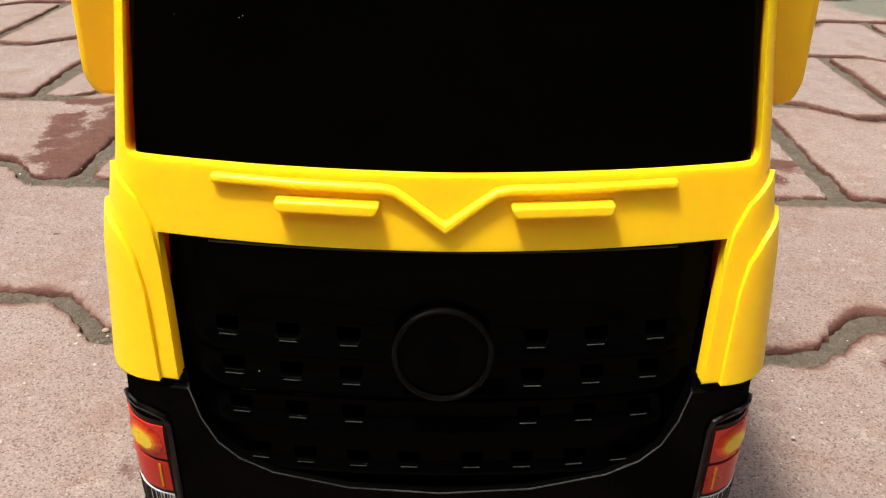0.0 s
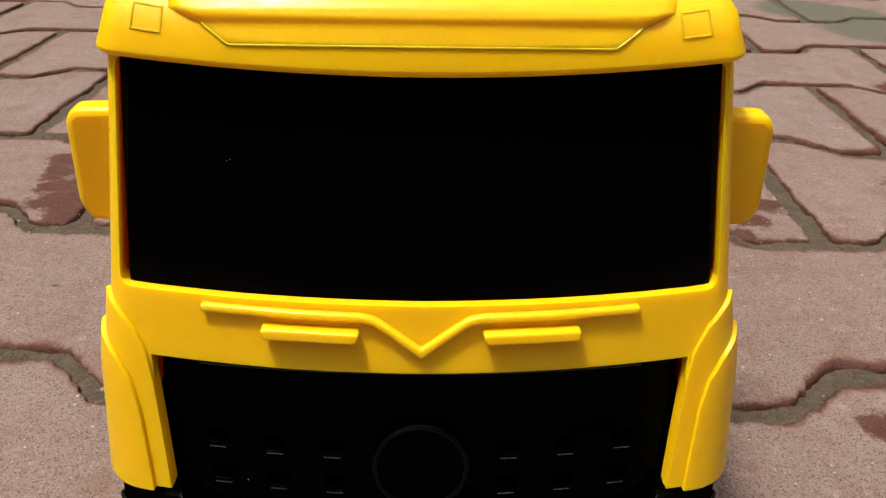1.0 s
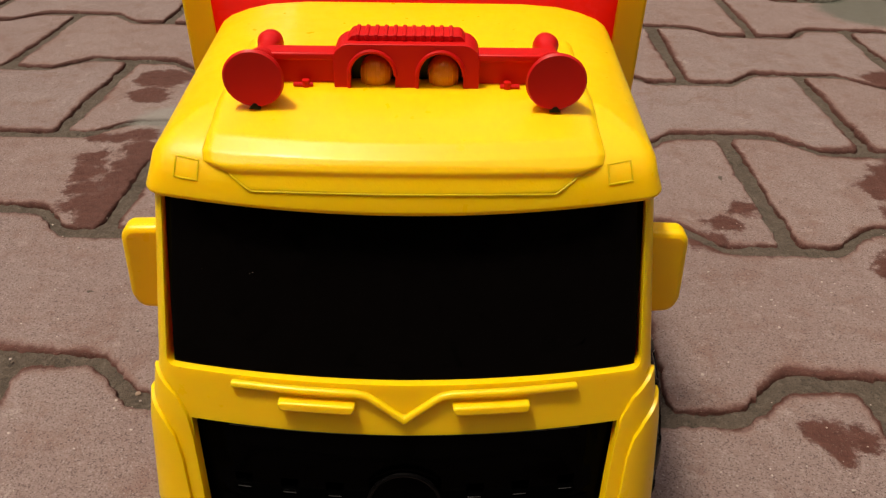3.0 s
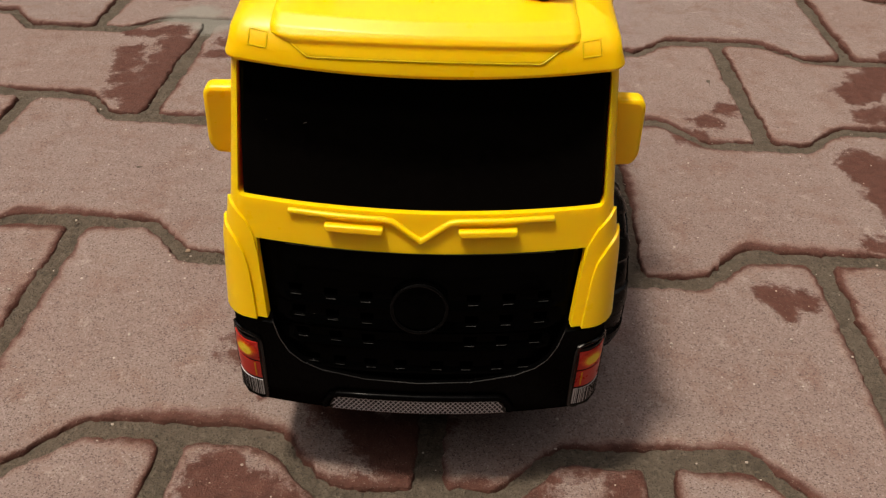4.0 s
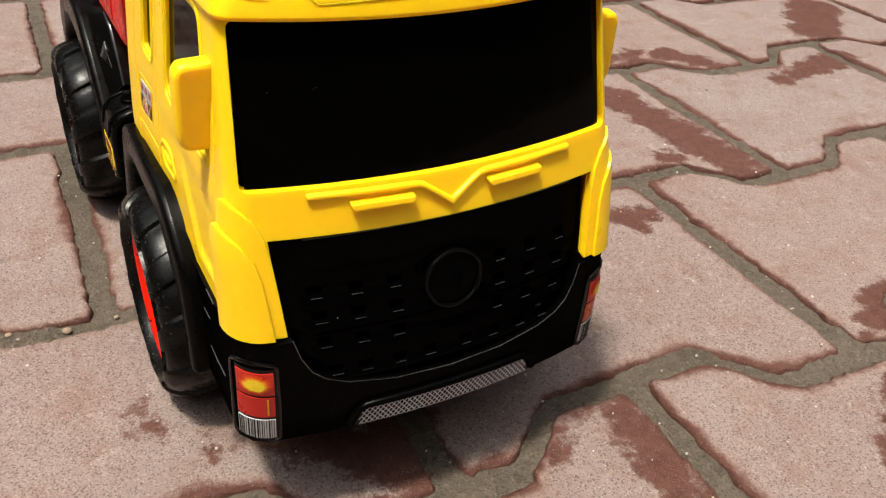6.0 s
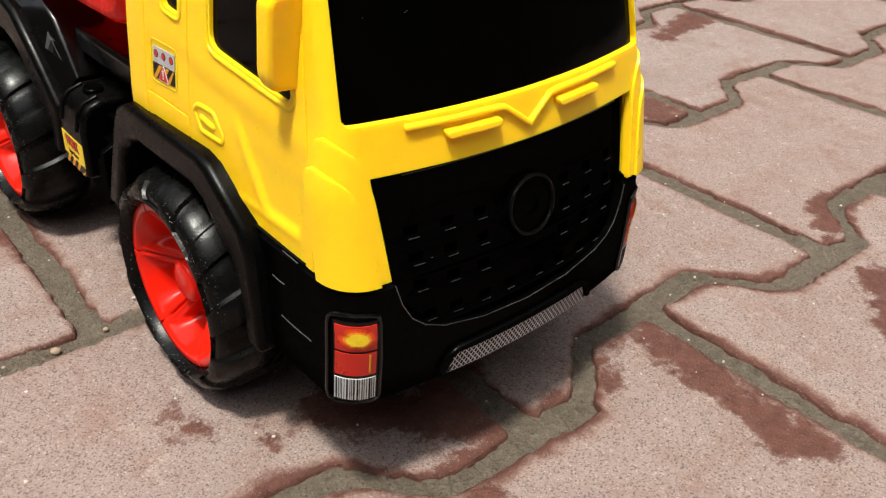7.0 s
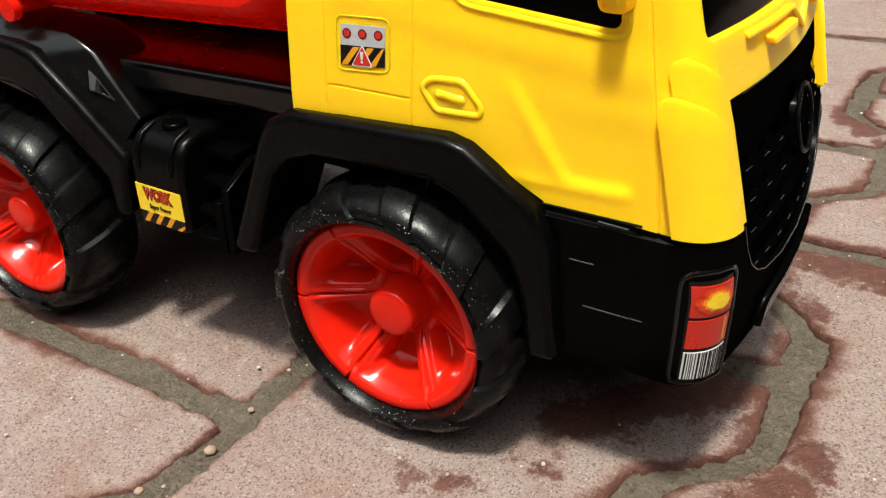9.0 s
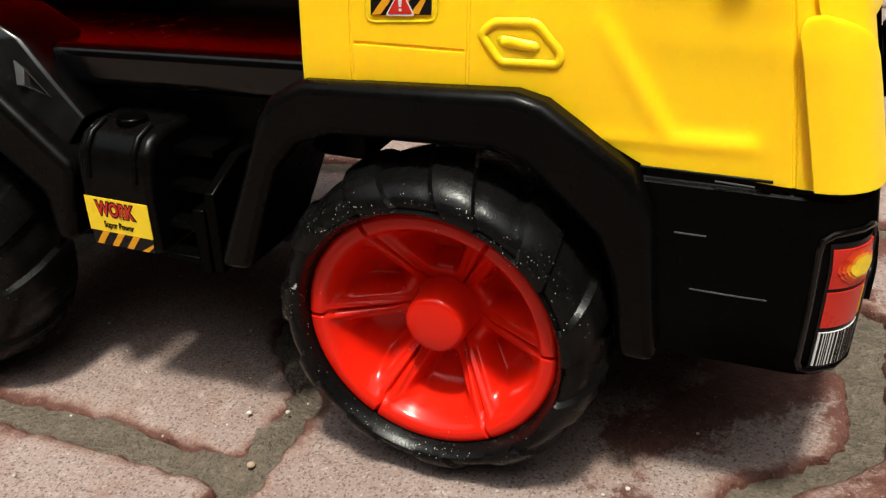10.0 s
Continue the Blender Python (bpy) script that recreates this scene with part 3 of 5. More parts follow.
def brow_trim():
    bm = bmesh.new()
    line = [(-0.0500, 0.1481), (-0.03, 0.1477), (-0.0140, 0.1475), (-0.0108, 0.1469), (-0.0068, 0.1442), (0.0, 0.1392), (0.0068, 0.1442), (0.0108, 0.1469), (0.0140, 0.1475), (0.03, 0.1477), (0.0500, 0.1481)]
    half = 0.00095
    rows = []
    for i, (x, z) in enumerate(line):
        a, b = Vector(line[max(i - 1, 0)]), Vector(line[min(i + 1, len(line) - 1)])
        d = (b - a).normalized()
        n = Vector((-d.y, d.x))
        k = 1.0 if i != 5 else 1.35
        hi, lo = Vector((x, z)) + n * half * k, Vector((x, z)) - n * half * k
        rows.append([skin(lo.x, lo.y, -0.001), skin(lo.x, lo.y, 0.0016), skin(hi.x, hi.y, 0.0016), skin(hi.x, hi.y, -0.001)])
    loft(bm, rows)
    part("brow_trim", bm, YELLOW, cab, bevel=0.0007, segments=3)
    for side in (-1, 1):
        bm = bmesh.new()
        poly = rounded([(0.0135, 0.1448), (0.0365, 0.1450), (0.0359, 0.1424), (0.0143, 0.1422)], 0.0012, 5)
        a = [bm.verts.new(skin(side * x, z, -0.001)) for x, z in poly]
        b = [bm.verts.new(skin(side * (0.0251 + (x - 0.0251) * 0.975), z, 0.0030)) for x, z in poly]
        bm.faces.new(a)
        bm.faces.new(b)
        for i in range(len(poly)):
            j = (i + 1) % len(poly)
            bm.faces.new((a[i], a[j], b[j], b[i]))
        part("brow_pad", bm, YELLOW, cab, angle=70, bevel=0.0009, segments=4)


brow_trim()


def roof():
    bm = bmesh.new()
    levels = [(0.1996, 0.0), (0.1996, 0.0016), (0.2006, 0.0027), (0.2060, 0.0021), (0.2110, 0.0006), (0.2135, -0.0016), (0.2160, -0.0058), (0.2185, -0.0140), (0.2205, -0.0250), (0.2215, -0.0420)]
    loops = []
    for z, off in levels:
        pts = skin_ring(0.2 + (z - 0.2) * 0.6, 0.134)
        cy = 0.07
        loop = []
        for x, y, _ in pts:
            hx = 0.0695
            k = (hx - (0.0012 if z > 0.204 else 0.0) + off * (0.50 if off > 0 else 0.74)) / hx
            f = max(0.0, min(1.0, (cy - y) / 0.05))
            yy = y - off * f
            sweep = 0.0023 * (x / 0.0695) ** 2 * f * (1 - smooth(0.2030, 0.2135, z))
            loop.append((x * k, yy, z + sweep - 0.030 * max(0.0, (y - 0.02)) * (1 if z > 0.205 else 0)))
        loops.append(loop)
    loft(bm, loops)
    bmesh.ops.recalc_face_normals(bm, faces=bm.faces)
    tree = BVHTree.FromBMesh(bm)
    body = part("roof", bm, YELLOW, cab, "domed yellow cab roof with moulded sun visor")
    bevelled(body, 0.0006, 2, 50)

    def on_visor(x, z):
        return tree.ray_cast(Vector((x, -0.05, z)), Vector((0, 1, 0)))[0]

    def on_roof(x, y):
        return tree.ray_cast(Vector((x, y, 0.3)), Vector((0, 0, -1)))[0]
    # raised middle of the roof, which runs down over the visor in a narrower, thinner apron
    bm = bmesh.new()
    rows = []
    cols = [-1.0, -0.98, -0.96, -0.94] + [-0.92 + 1.84 * k / 30 for k in range(31)] + [0.94, 0.96, 0.98, 1.0]
    shape = [-0.0010, -0.0001, 0.0005, 0.0008] + [0.0009] * 31 + [0.0008, 0.0005, -0.0001, -0.0010]
    for i in range(161):
        a = radians(12 + (152 - 12) * (i / 160) ** 1.6)
        d = Vector((0, -math.cos(a), math.sin(a)))
        mid = tree.ray_cast(Vector((0, 0.05, 0.195)) + d * 0.2, -d)[0]
        if mid.z < 0.2052:
            continue
        wide = between([(0.2052, 0.0412), (0.2062, 0.0424), (0.2095, 0.0470), (0.2108, 0.0482), (0.2116, 0.0505), (0.2130, 0.0542), (0.2150, 0.0550), (0.2185, 0.0540), (0.30, 0.0515)], mid.z)
        thick = between([(0.2052, -1.0), (0.2057, 0.0), (0.2064, 0.22), (0.2094, 0.22), (0.2102, 0.35), (0.2114, 1.2), (0.2125, 1.6), (0.30, 1.2)], mid.z)
        row = []
        for c, h in zip(cols, shape):
            hit = tree.ray_cast(Vector((c * wide, 0.05, 0.195)) + d * 0.2, -d)[0]
            row.append(hit + d * (h * thick if thick > 0 and h > 0 else min(h, 0.0014 * thick)))
        rows.append(row)
    grid = [[bm.verts.new(p) for p in row] for row in rows]
    for r0, r1 in zip(grid, grid[1:]):
        for j in range(len(cols) - 1):
            bm.faces.new((r0[j], r0[j + 1], r1[j + 1], r1[j]))
    bmesh.ops.recalc_face_normals(bm, faces=bm.faces)
    part("roof_plateau", bm, YELLOW, cab, angle=60)
    low = [row for row in rows if row[len(row) // 2].z < 0.2106][3:]
    bm = bmesh.new()
    tube(bm, [row[2] for row in low[::-1]] + low[0][3:-3] + [row[-3] for row in low], 0.00028, 8)
    part("apron_bead", bm, YELLOW, cab)
    for side in (-1, 1):
        bm = bmesh.new()
        corners = [(0.0548, 0.2072), (0.0612, 0.2077), (0.0606, 0.2122), (0.0544, 0.2117)]
        line = [Vector(a).lerp(Vector(b), k / 5) for a, b in zip(corners, corners[1:] + corners[:1]) for k in range(5)]
        tube(bm, [on_visor(side * x, z) for x, z in line], 0.00030, 6, closed=True)
        part("marker_frame", bm, YELLOW, cab)


roof()


def glass():
    bm = bmesh.new()
    patch(bm, lambda z: -0.0685, lambda z: 0.0685, 0.1480, 0.2020, -0.0022, 10, 24, 0.0015)
    part("windshield", bm, DARK, cab, "opaque black tinted plastic windshield")
    for side in (-1, 1):
        bm = bmesh.new()
        panes = [[(side * (flank(y, z) - relief(y, z) - 0.0014 - k), y, z) for y, z in ((0.021, 0.147), (0.064, 0.147), (0.107, 0.147), (0.107, 0.1995), (0.070, 0.1995), (0.037, 0.1995))] for k in (0.0, 0.0014)]
        loft(bm, panes)
        part("side_window", bm, DARK, cab, "dark tinted plastic side window")


glass()


def mirrors():
    for side in (-1, 1):
        bm = bmesh.new()
        poly = rounded([(0.0660, 0.1872), (0.0800, 0.1868), (0.0821, 0.1840), (0.0829, 0.1622), (0.0808, 0.1576), (0.0690, 0.1566)], 0.003, 4)
        prism(bm, [(side * x, z) for x, z in poly], "y", 0.0238, 0.0308)
        part("mirror", bm, YELLOW, cab, "yellow wing mirror", bevel=0.0018, segments=3)


mirrors()


# front end
def bumper():
    bm = bmesh.new()
    levels = [(0.0495, -0.0045), (0.0502, -0.0014), (0.0522, -0.0002), (0.062, 0), (0.075, 0), (0.088, 0), (0.0972, 0), (0.0982, -0.0014), (0.1012, -0.0014)]
    outer = [[bm.verts.new(p) for p in skin_ring(z, 0.046, o)] for z, o in levels]
    inner = [[bm.verts.new(p) for p in skin_ring(z, 0.046, min(o, 0), 0.0045)] for z, o in levels]
    n = len(outer[0])
    for rows in (outer, inner):
        for a, b in zip(rows, rows[1:]):
            for i in range(n):
                j = (i + 1) % n
                bm.faces.new((a[i], a[j], b[j], b[i]))
    for a, b in ((outer[0], inner[0]), (outer[-1], inner[-1])):
        for i in range(n):
            j = (i + 1) % n
            bm.faces.new((a[i], a[j], b[j], b[i]))
    ob = part("bumper", bm, BLACK, truck, "black plastic front bumper and lower cab")
    half = [(0.022, 0.0724), (0.040, 0.0757), (0.0480, 0.0793), (0.0530, 0.0835), (0.0565, 0.0900), (0.0588, 0.098), (0.0598, 0.115)]
    smile = [(-x, z) for x, z in half[::-1]] + [(0.0, 0.0714)] + half
    carve(ob, [prism(bmesh.new(), smile, "y", -0.05, 0.03)])
    bevelled(ob, 0.0007)
    # grey line paints the glint round the opening's lower edge
    bm = bmesh.new()
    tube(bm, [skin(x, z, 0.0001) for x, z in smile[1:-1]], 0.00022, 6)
    part("grille_lip", bm, GLINT_GREY, ob)
    for side in (-1, 1):
        bm = bmesh.new()
        tube(bm, [(side * (flank(y, 0.1008) + 0.0003), y, 0.1009) for y in (0.014, 0.022, 0.030, 0.038, 0.0435)], 0.0004, 8)
        part("top_lip", bm, SATIN, ob)
        bm = bmesh.new()
        tube(bm, [(side * (flank(y, 0.1000) + 0.0006), y, 0.0994 + 0.04 * (y - 0.02)) for y in (0.0175, 0.0200, 0.0230, 0.0260)], 0.00022, 6)
        part("worn_edge", bm, WEAR_AND_GLINT, ob, "scuffed pale edge")
        # ribs in lighter grey, which puts their highlight into the colour
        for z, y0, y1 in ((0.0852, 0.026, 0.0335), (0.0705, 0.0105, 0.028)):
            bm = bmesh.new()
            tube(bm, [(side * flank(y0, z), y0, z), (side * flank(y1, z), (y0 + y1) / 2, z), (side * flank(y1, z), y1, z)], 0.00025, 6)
            part("side_rib", bm, GLINT_GREY, ob)
    return ob


bumper_ob = bumper()


def slab(bm, s0, s1, zs, cols, depth):
    """A closed curved board on the cab's skin; zs holds its heights with how far each stands out."""
    def out(j, o):
        sunk = smooth(0.80, 0.94, abs(2 * j / cols - 1))
        return o * (1 - sunk) - 0.0042 * sunk
    front = [[bm.verts.new(skin(s0 + (s1 - s0) * j / cols, z, out(j, o))) for j in range(cols + 1)] for z, o in zs]
    back = [[bm.verts.new(skin(s0 + (s1 - s0) * j / cols, z, out(j, o) - depth)) for j in range(cols + 1)] for z, o in zs]
    n = len(zs)
    for i in range(n - 1):
        for j in range(cols):
            bm.faces.new((front[i][j], front[i][j + 1], front[i + 1][j + 1], front[i + 1][j]))
            bm.faces.new((back[i][j], back[i + 1][j], back[i + 1][j + 1], back[i][j + 1]))
        bm.faces.new((front[i][0], front[i + 1][0], back[i + 1][0], back[i][0]))
        bm.faces.new((front[i][-1], back[i][-1], back[i + 1][-1], front[i + 1][-1]))
    for j in range(cols):
        bm.faces.new((front[0][j], back[0][j], back[0][j + 1], front[0][j + 1]))
        bm.faces.new((front[-1][j], front[-1][j + 1], back[-1][j + 1], back[-1][j]))
    return bm


def grille():
    zs = [(0.139, -0.0012), (0.128, -0.0012), (0.1190, -0.0014)]
    for low in (0.1104, 0.1010, 0.0908, 0.0780):
        zs += [(low + 0.0052, -0.0030), (low + 0.0010, -0.0032), (low - 0.0006, -0.0022), (low - 0.0022, -0.0016), (low - 0.0034, -0.0020)]
    zs += [(0.0690, -0.003)]
    g = part("radiator_grille", slab(bmesh.new(), -0.0622, 0.0622, zs, 40, 0.0040), GRILLE, truck, "black plastic grille with rows of small square holes", angle=25)
    holes = bmesh.new()
    for low, places in ((0.1104, (0.0213, 0.0352, 0.0493)), (0.1010, (0.0209, 0.0347, 0.0483)), (0.0908, (0.0205, 0.0338, 0.0472)), (0.0780, (0.0075, 0.0197, 0.0325, 0.0435))):
        for p in places:
            for side in (-1, 1):
                u, sag = side * p, 0.9 * (p - 0.02) ** 2
                z = low + sag
                poly = [(u - 0.0021, z), (u + 0.0021, z), (u + 0.0027, z + 0.0012), (u + 0.0027, z + 0.0036), (u - 0.0027, z + 0.0036), (u - 0.0027, z + 0.0012)]
                prism(holes, poly, "y", -0.035, 0.030)
    carve(g, [holes])
    # grey lines paint the highlight on each hole's lower edge
    for low, places in ((0.1104, (0.0213, 0.0352, 0.0493)), (0.1010, (0.0209, 0.0347, 0.0483)), (0.0908, (0.0205, 0.0338, 0.0472)), (0.0780, (0.0075, 0.0197, 0.0325, 0.0435))):
        for p in places:
            for side in (-1, 1):
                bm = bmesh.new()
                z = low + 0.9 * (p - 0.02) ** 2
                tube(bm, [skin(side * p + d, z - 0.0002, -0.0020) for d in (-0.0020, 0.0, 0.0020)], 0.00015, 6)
                part("hole_sill", bm, GLINT_GREY, g)
    bevelled(g, 0.0003, 2, 30)
    bm = bmesh.new()
    patch(bm, lambda z: -0.066, lambda z: 0.066, 0.068, 0.138, -0.0105, 6, 12, 0.001)
    part("grille_backing", bm, GRILLE, g)
    # grey bead paints the glint along the grille's top edge
    bm = bmesh.new()
    tube(bm, [skin(-0.052 + 0.104 * k / 20, 0.1332, -0.0009) for k in range(21)], 0.00025, 6)
    part("top_bead", bm, WEAR_AND_GLINT, g)
    # round badge: a plain ring with a small faceted boss
    lean = math.atan(0.24)
    turn = Matrix.Translation(skin(0, 0.1100, 0.0)) @ Matrix.Rotation(math.pi / 2 - lean, 4, "X")
    bm = bmesh.new()
    ring = [turn @ Vector((0.0108 * math.cos(a), 0.0108 * math.sin(a), 0.0002)) for a in (2 * math.pi * k / 48 for k in range(48))]
    tube(bm, ring, 0.0007, 8, closed=True)
    part("badge_ring", bm, SATIN, g)
    bm = bmesh.new()
    bmesh.ops.create_cone(bm, cap_ends=True, segments=40, radius1=0.0106, radius2=0.0100, depth=0.0020, matrix=turn @ Matrix.Translation((0, 0, -0.0016)))
    bmesh.ops.create_cone(bm, cap_ends=True, segments=5, radius1=0.0048, radius2=0.0, depth=0.0016, matrix=turn @ Matrix.Translation((0, 0, 0.0002)))
    part("badge", bm, GRILLE, g, angle=20)
    # lower intake with its bright mesh
    bm = bmesh.new()
    tube(bm, [skin(x, z, 0.0008) for x, z in ((-0.0396, 0.0546), (-0.0386, 0.0570), (-0.0368, 0.0608), (-0.0335, 0.0628), (-0.02, 0.0631), (0, 0.0632), (0.02, 0.0631), (0.0335, 0.0628), (0.0368, 0.0608), (0.0386, 0.0570), (0.0396, 0.0546))], 0.0016, 10)
    part("intake_lip", bm, BLACK, bumper_ob)
    bm = bmesh.new()
    patch(bm, lambda z: -0.0378 + (z - 0.0535) * 0.25, lambda z: 0.0378 - (z - 0.0535) * 0.25, 0.0530, 0.0612, 0.0009, 4, 20, 0.002)
    part("intake_backing", bm, S_BLACK, bumper_ob)
    bm = bmesh.new()
    step, z0, z1 = 0.0021, 0.0533, 0.0610
    for lead in (-1, 1):
        x = -0.046
        while x < 0.046:
            pts = []
            for k in range(7):
                z = z0 + (z1 - z0) * k / 6
                xx = x + lead * (z - (z0 + z1) / 2) * 0.75
                if abs(xx) < 0.0372 - (z - 0.0535) * 0.25:
                    pts.append((xx, z))
            if len(pts) >= 2:
                lo = [bm.verts.new(skin(u - 0.00026, z, 0.00125)) for u, z in pts]
                hi = [bm.verts.new(skin(u + 0.00026, z, 0.00125)) for u, z in pts]
                for k in range(len(pts) - 1):
                    bm.faces.new((lo[k], hi[k], hi[k + 1], lo[k + 1]))
            x += step
    tagged(part("intake_mesh", bm, S_SILVER, bumper_ob, "silver criss-cross intake mesh"), kind="stuff")


grille()


def headlights():
    for side in (-1, 1):
        a, b = 0.0662, 0.0800
        bm = bmesh.new()
        tube(bm, [skin(side * s, z, 0.0003) for s, z in ((0.0648, 0.0852), (0.0655, 0.0875), (0.0685, 0.0887), (0.0730, 0.0889), (0.0770, 0.0889), (0.0800, 0.0884), (0.0822, 0.0868), (0.0829, 0.0840), (0.0831, 0.07), (0.0831, 0.0540), (0.0822, 0.0520), (0.0800, 0.0514), (0.0740, 0.0514), (0.0670, 0.0514), (0.0652, 0.0522), (0.0647, 0.0545), (0.0646, 0.07))], 0.0008, 8, closed=True)
        lamp = part("headlight", bm, GLOSSY, truck, "moulded headlight frame with printed lamp sticker")
        lamp.location.z = 0.0013
        bm = bmesh.new()
        patch(bm, lambda z: side * (a - 0.0008), lambda z: side * (b + 0.0006), 0.0520, 0.0862, 0.0003, 8, 10, 0.001)
        part("sticker_ground", bm, S_BLACK, lamp)
        bm = bmesh.new()
        patch(bm, lambda z: side * a, lambda z: side * b, 0.0747, 0.0848, 0.0006, 6, 10, 0.0004)
        part("upper_lens", bm, S_RED, lamp)
        for k, (reach, mat, name) in enumerate(((0.0058, S_RED_ORANGE, "glow_halo"), (0.0050, S_ORANGE, "glow_halo"), (0.0042, S_AMBER, "glow_halo"), (0.0034, S_YELLOW, "bulb_print"))):
            bm = bmesh.new()
            off, n = 0.0008 + 0.00012 * k, 40
            fan = []
            for q in range(n):
                w = 2 * math.pi * q / n
                r = reach * (1 + 0.20 * noise.noise((math.cos(w) * 1.6, math.sin(w) * 1.6, 4)) + 0.16 * noise.noise((math.cos(w) * 4, math.sin(w) * 4, 9)))
                fan.append(bm.verts.new(skin(side * (a + 0.0062 + r * math.cos(w)), 0.0799 + max(-0.0048, min(0.0046, 0.80 * r * math.sin(w))), off)))
            mid = bm.verts.new(skin(side * (a + 0.0062), 0.0799, off))
            for q in range(n):
                bm.faces.new((mid, fan[q], fan[(q + 1) % n]))
            part(name, bm, mat, lamp)
        bm = bmesh.new()
        patch(bm, lambda z: side * a, lambda z: side * b, 0.0640, 0.0736, 0.0006, 5, 10, 0.0004)
        part("middle_lens", bm, S_RED, lamp)
        bm = bmesh.new()
        patch(bm, lambda z: side * (a + 0.0020), lambda z: side * (a + 0.0026), 0.0652, 0.0728, 0.0008, 4, 1, 0.0003)
        part("glint_print", bm, S_STRIPE, lamp)
        bm = bmesh.new()
        patch(bm, lambda z: side * a, lambda z: side * b, 0.0530, 0.0626, 0.0006, 5, 10, 0.0004)
        part("lower_lens", bm, S_WHITE, lamp)
        bm = bmesh.new()
        rnd = random.Random(3)
        s = a + 0.0006
        while s < b - 0.0006:
            w = rnd.choice((0.0002, 0.0002, 0.0003, 0.0005))
            patch(bm, lambda z: side * s, lambda z: side * (s + w), 0.0531, 0.0625, 0.0008, 3, 1, 0.0003)
            s += w + rnd.choice((0.0003, 0.0004, 0.0006))
        tagged(part("lens_stripes", bm, S_BLACK, lamp), kind="stuff")


headlights()


# chassis and fenders
def fender(outer, inner, name, label):
    """An arched band: outer and inner outlines in (y, z), drawn in from the flank."""
    for side in (-1, 1):
        bm = bmesh.new()
        prism(bm, outer + inner[::-1], "x", side * 0.0845, side * 0.0500)
        part(name, bm, SATIN, truck, label, bevel=0.0030, segments=4)


FRONT_OUT = [(0.1585, 0.0535), (0.1430, 0.1020), (0.1390, 0.1090), (0.1300, 0.1142), (0.0745, 0.1168), (0.0670, 0.1150), (0.0440, 0.1005), (0.0385, 0.0900), (0.0335, 0.0500)]
FRONT_IN = [(0.1500, 0.0540), (0.1385, 0.0885), (0.1325, 0.0965), (0.1225, 0.1002), (0.0790, 0.1018), (0.0710, 0.0990), (0.0520, 0.0830), (0.0475, 0.0730), (0.0440, 0.0500)]
fender(FRONT_OUT, FRONT_IN, "front_fender", "black front wheel arch")
REAR_OUT = [(0.2115, 0.0520), (0.2050, 0.0790), (0.2280, 0.0990), (0.2475, 0.1145), (0.2580, 0.1170), (0.3000, 0.1170), (0.3180, 0.1080), (0.3400, 0.0830), (0.3480, 0.0550)]
REAR_IN = [(0.2180, 0.0520), (0.2190, 0.0680), (0.2500, 0.0945), (0.2620, 0.0985), (0.2920, 0.0985), (0.3080, 0.0930), (0.3280, 0.0700), (0.3320, 0.0550)]
fender(REAR_OUT, REAR_IN, "rear_fender", "black rear wheel arch")


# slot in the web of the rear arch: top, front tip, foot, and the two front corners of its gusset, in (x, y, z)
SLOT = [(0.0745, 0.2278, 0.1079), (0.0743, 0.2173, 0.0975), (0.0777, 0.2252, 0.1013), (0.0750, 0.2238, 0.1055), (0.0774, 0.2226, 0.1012)]


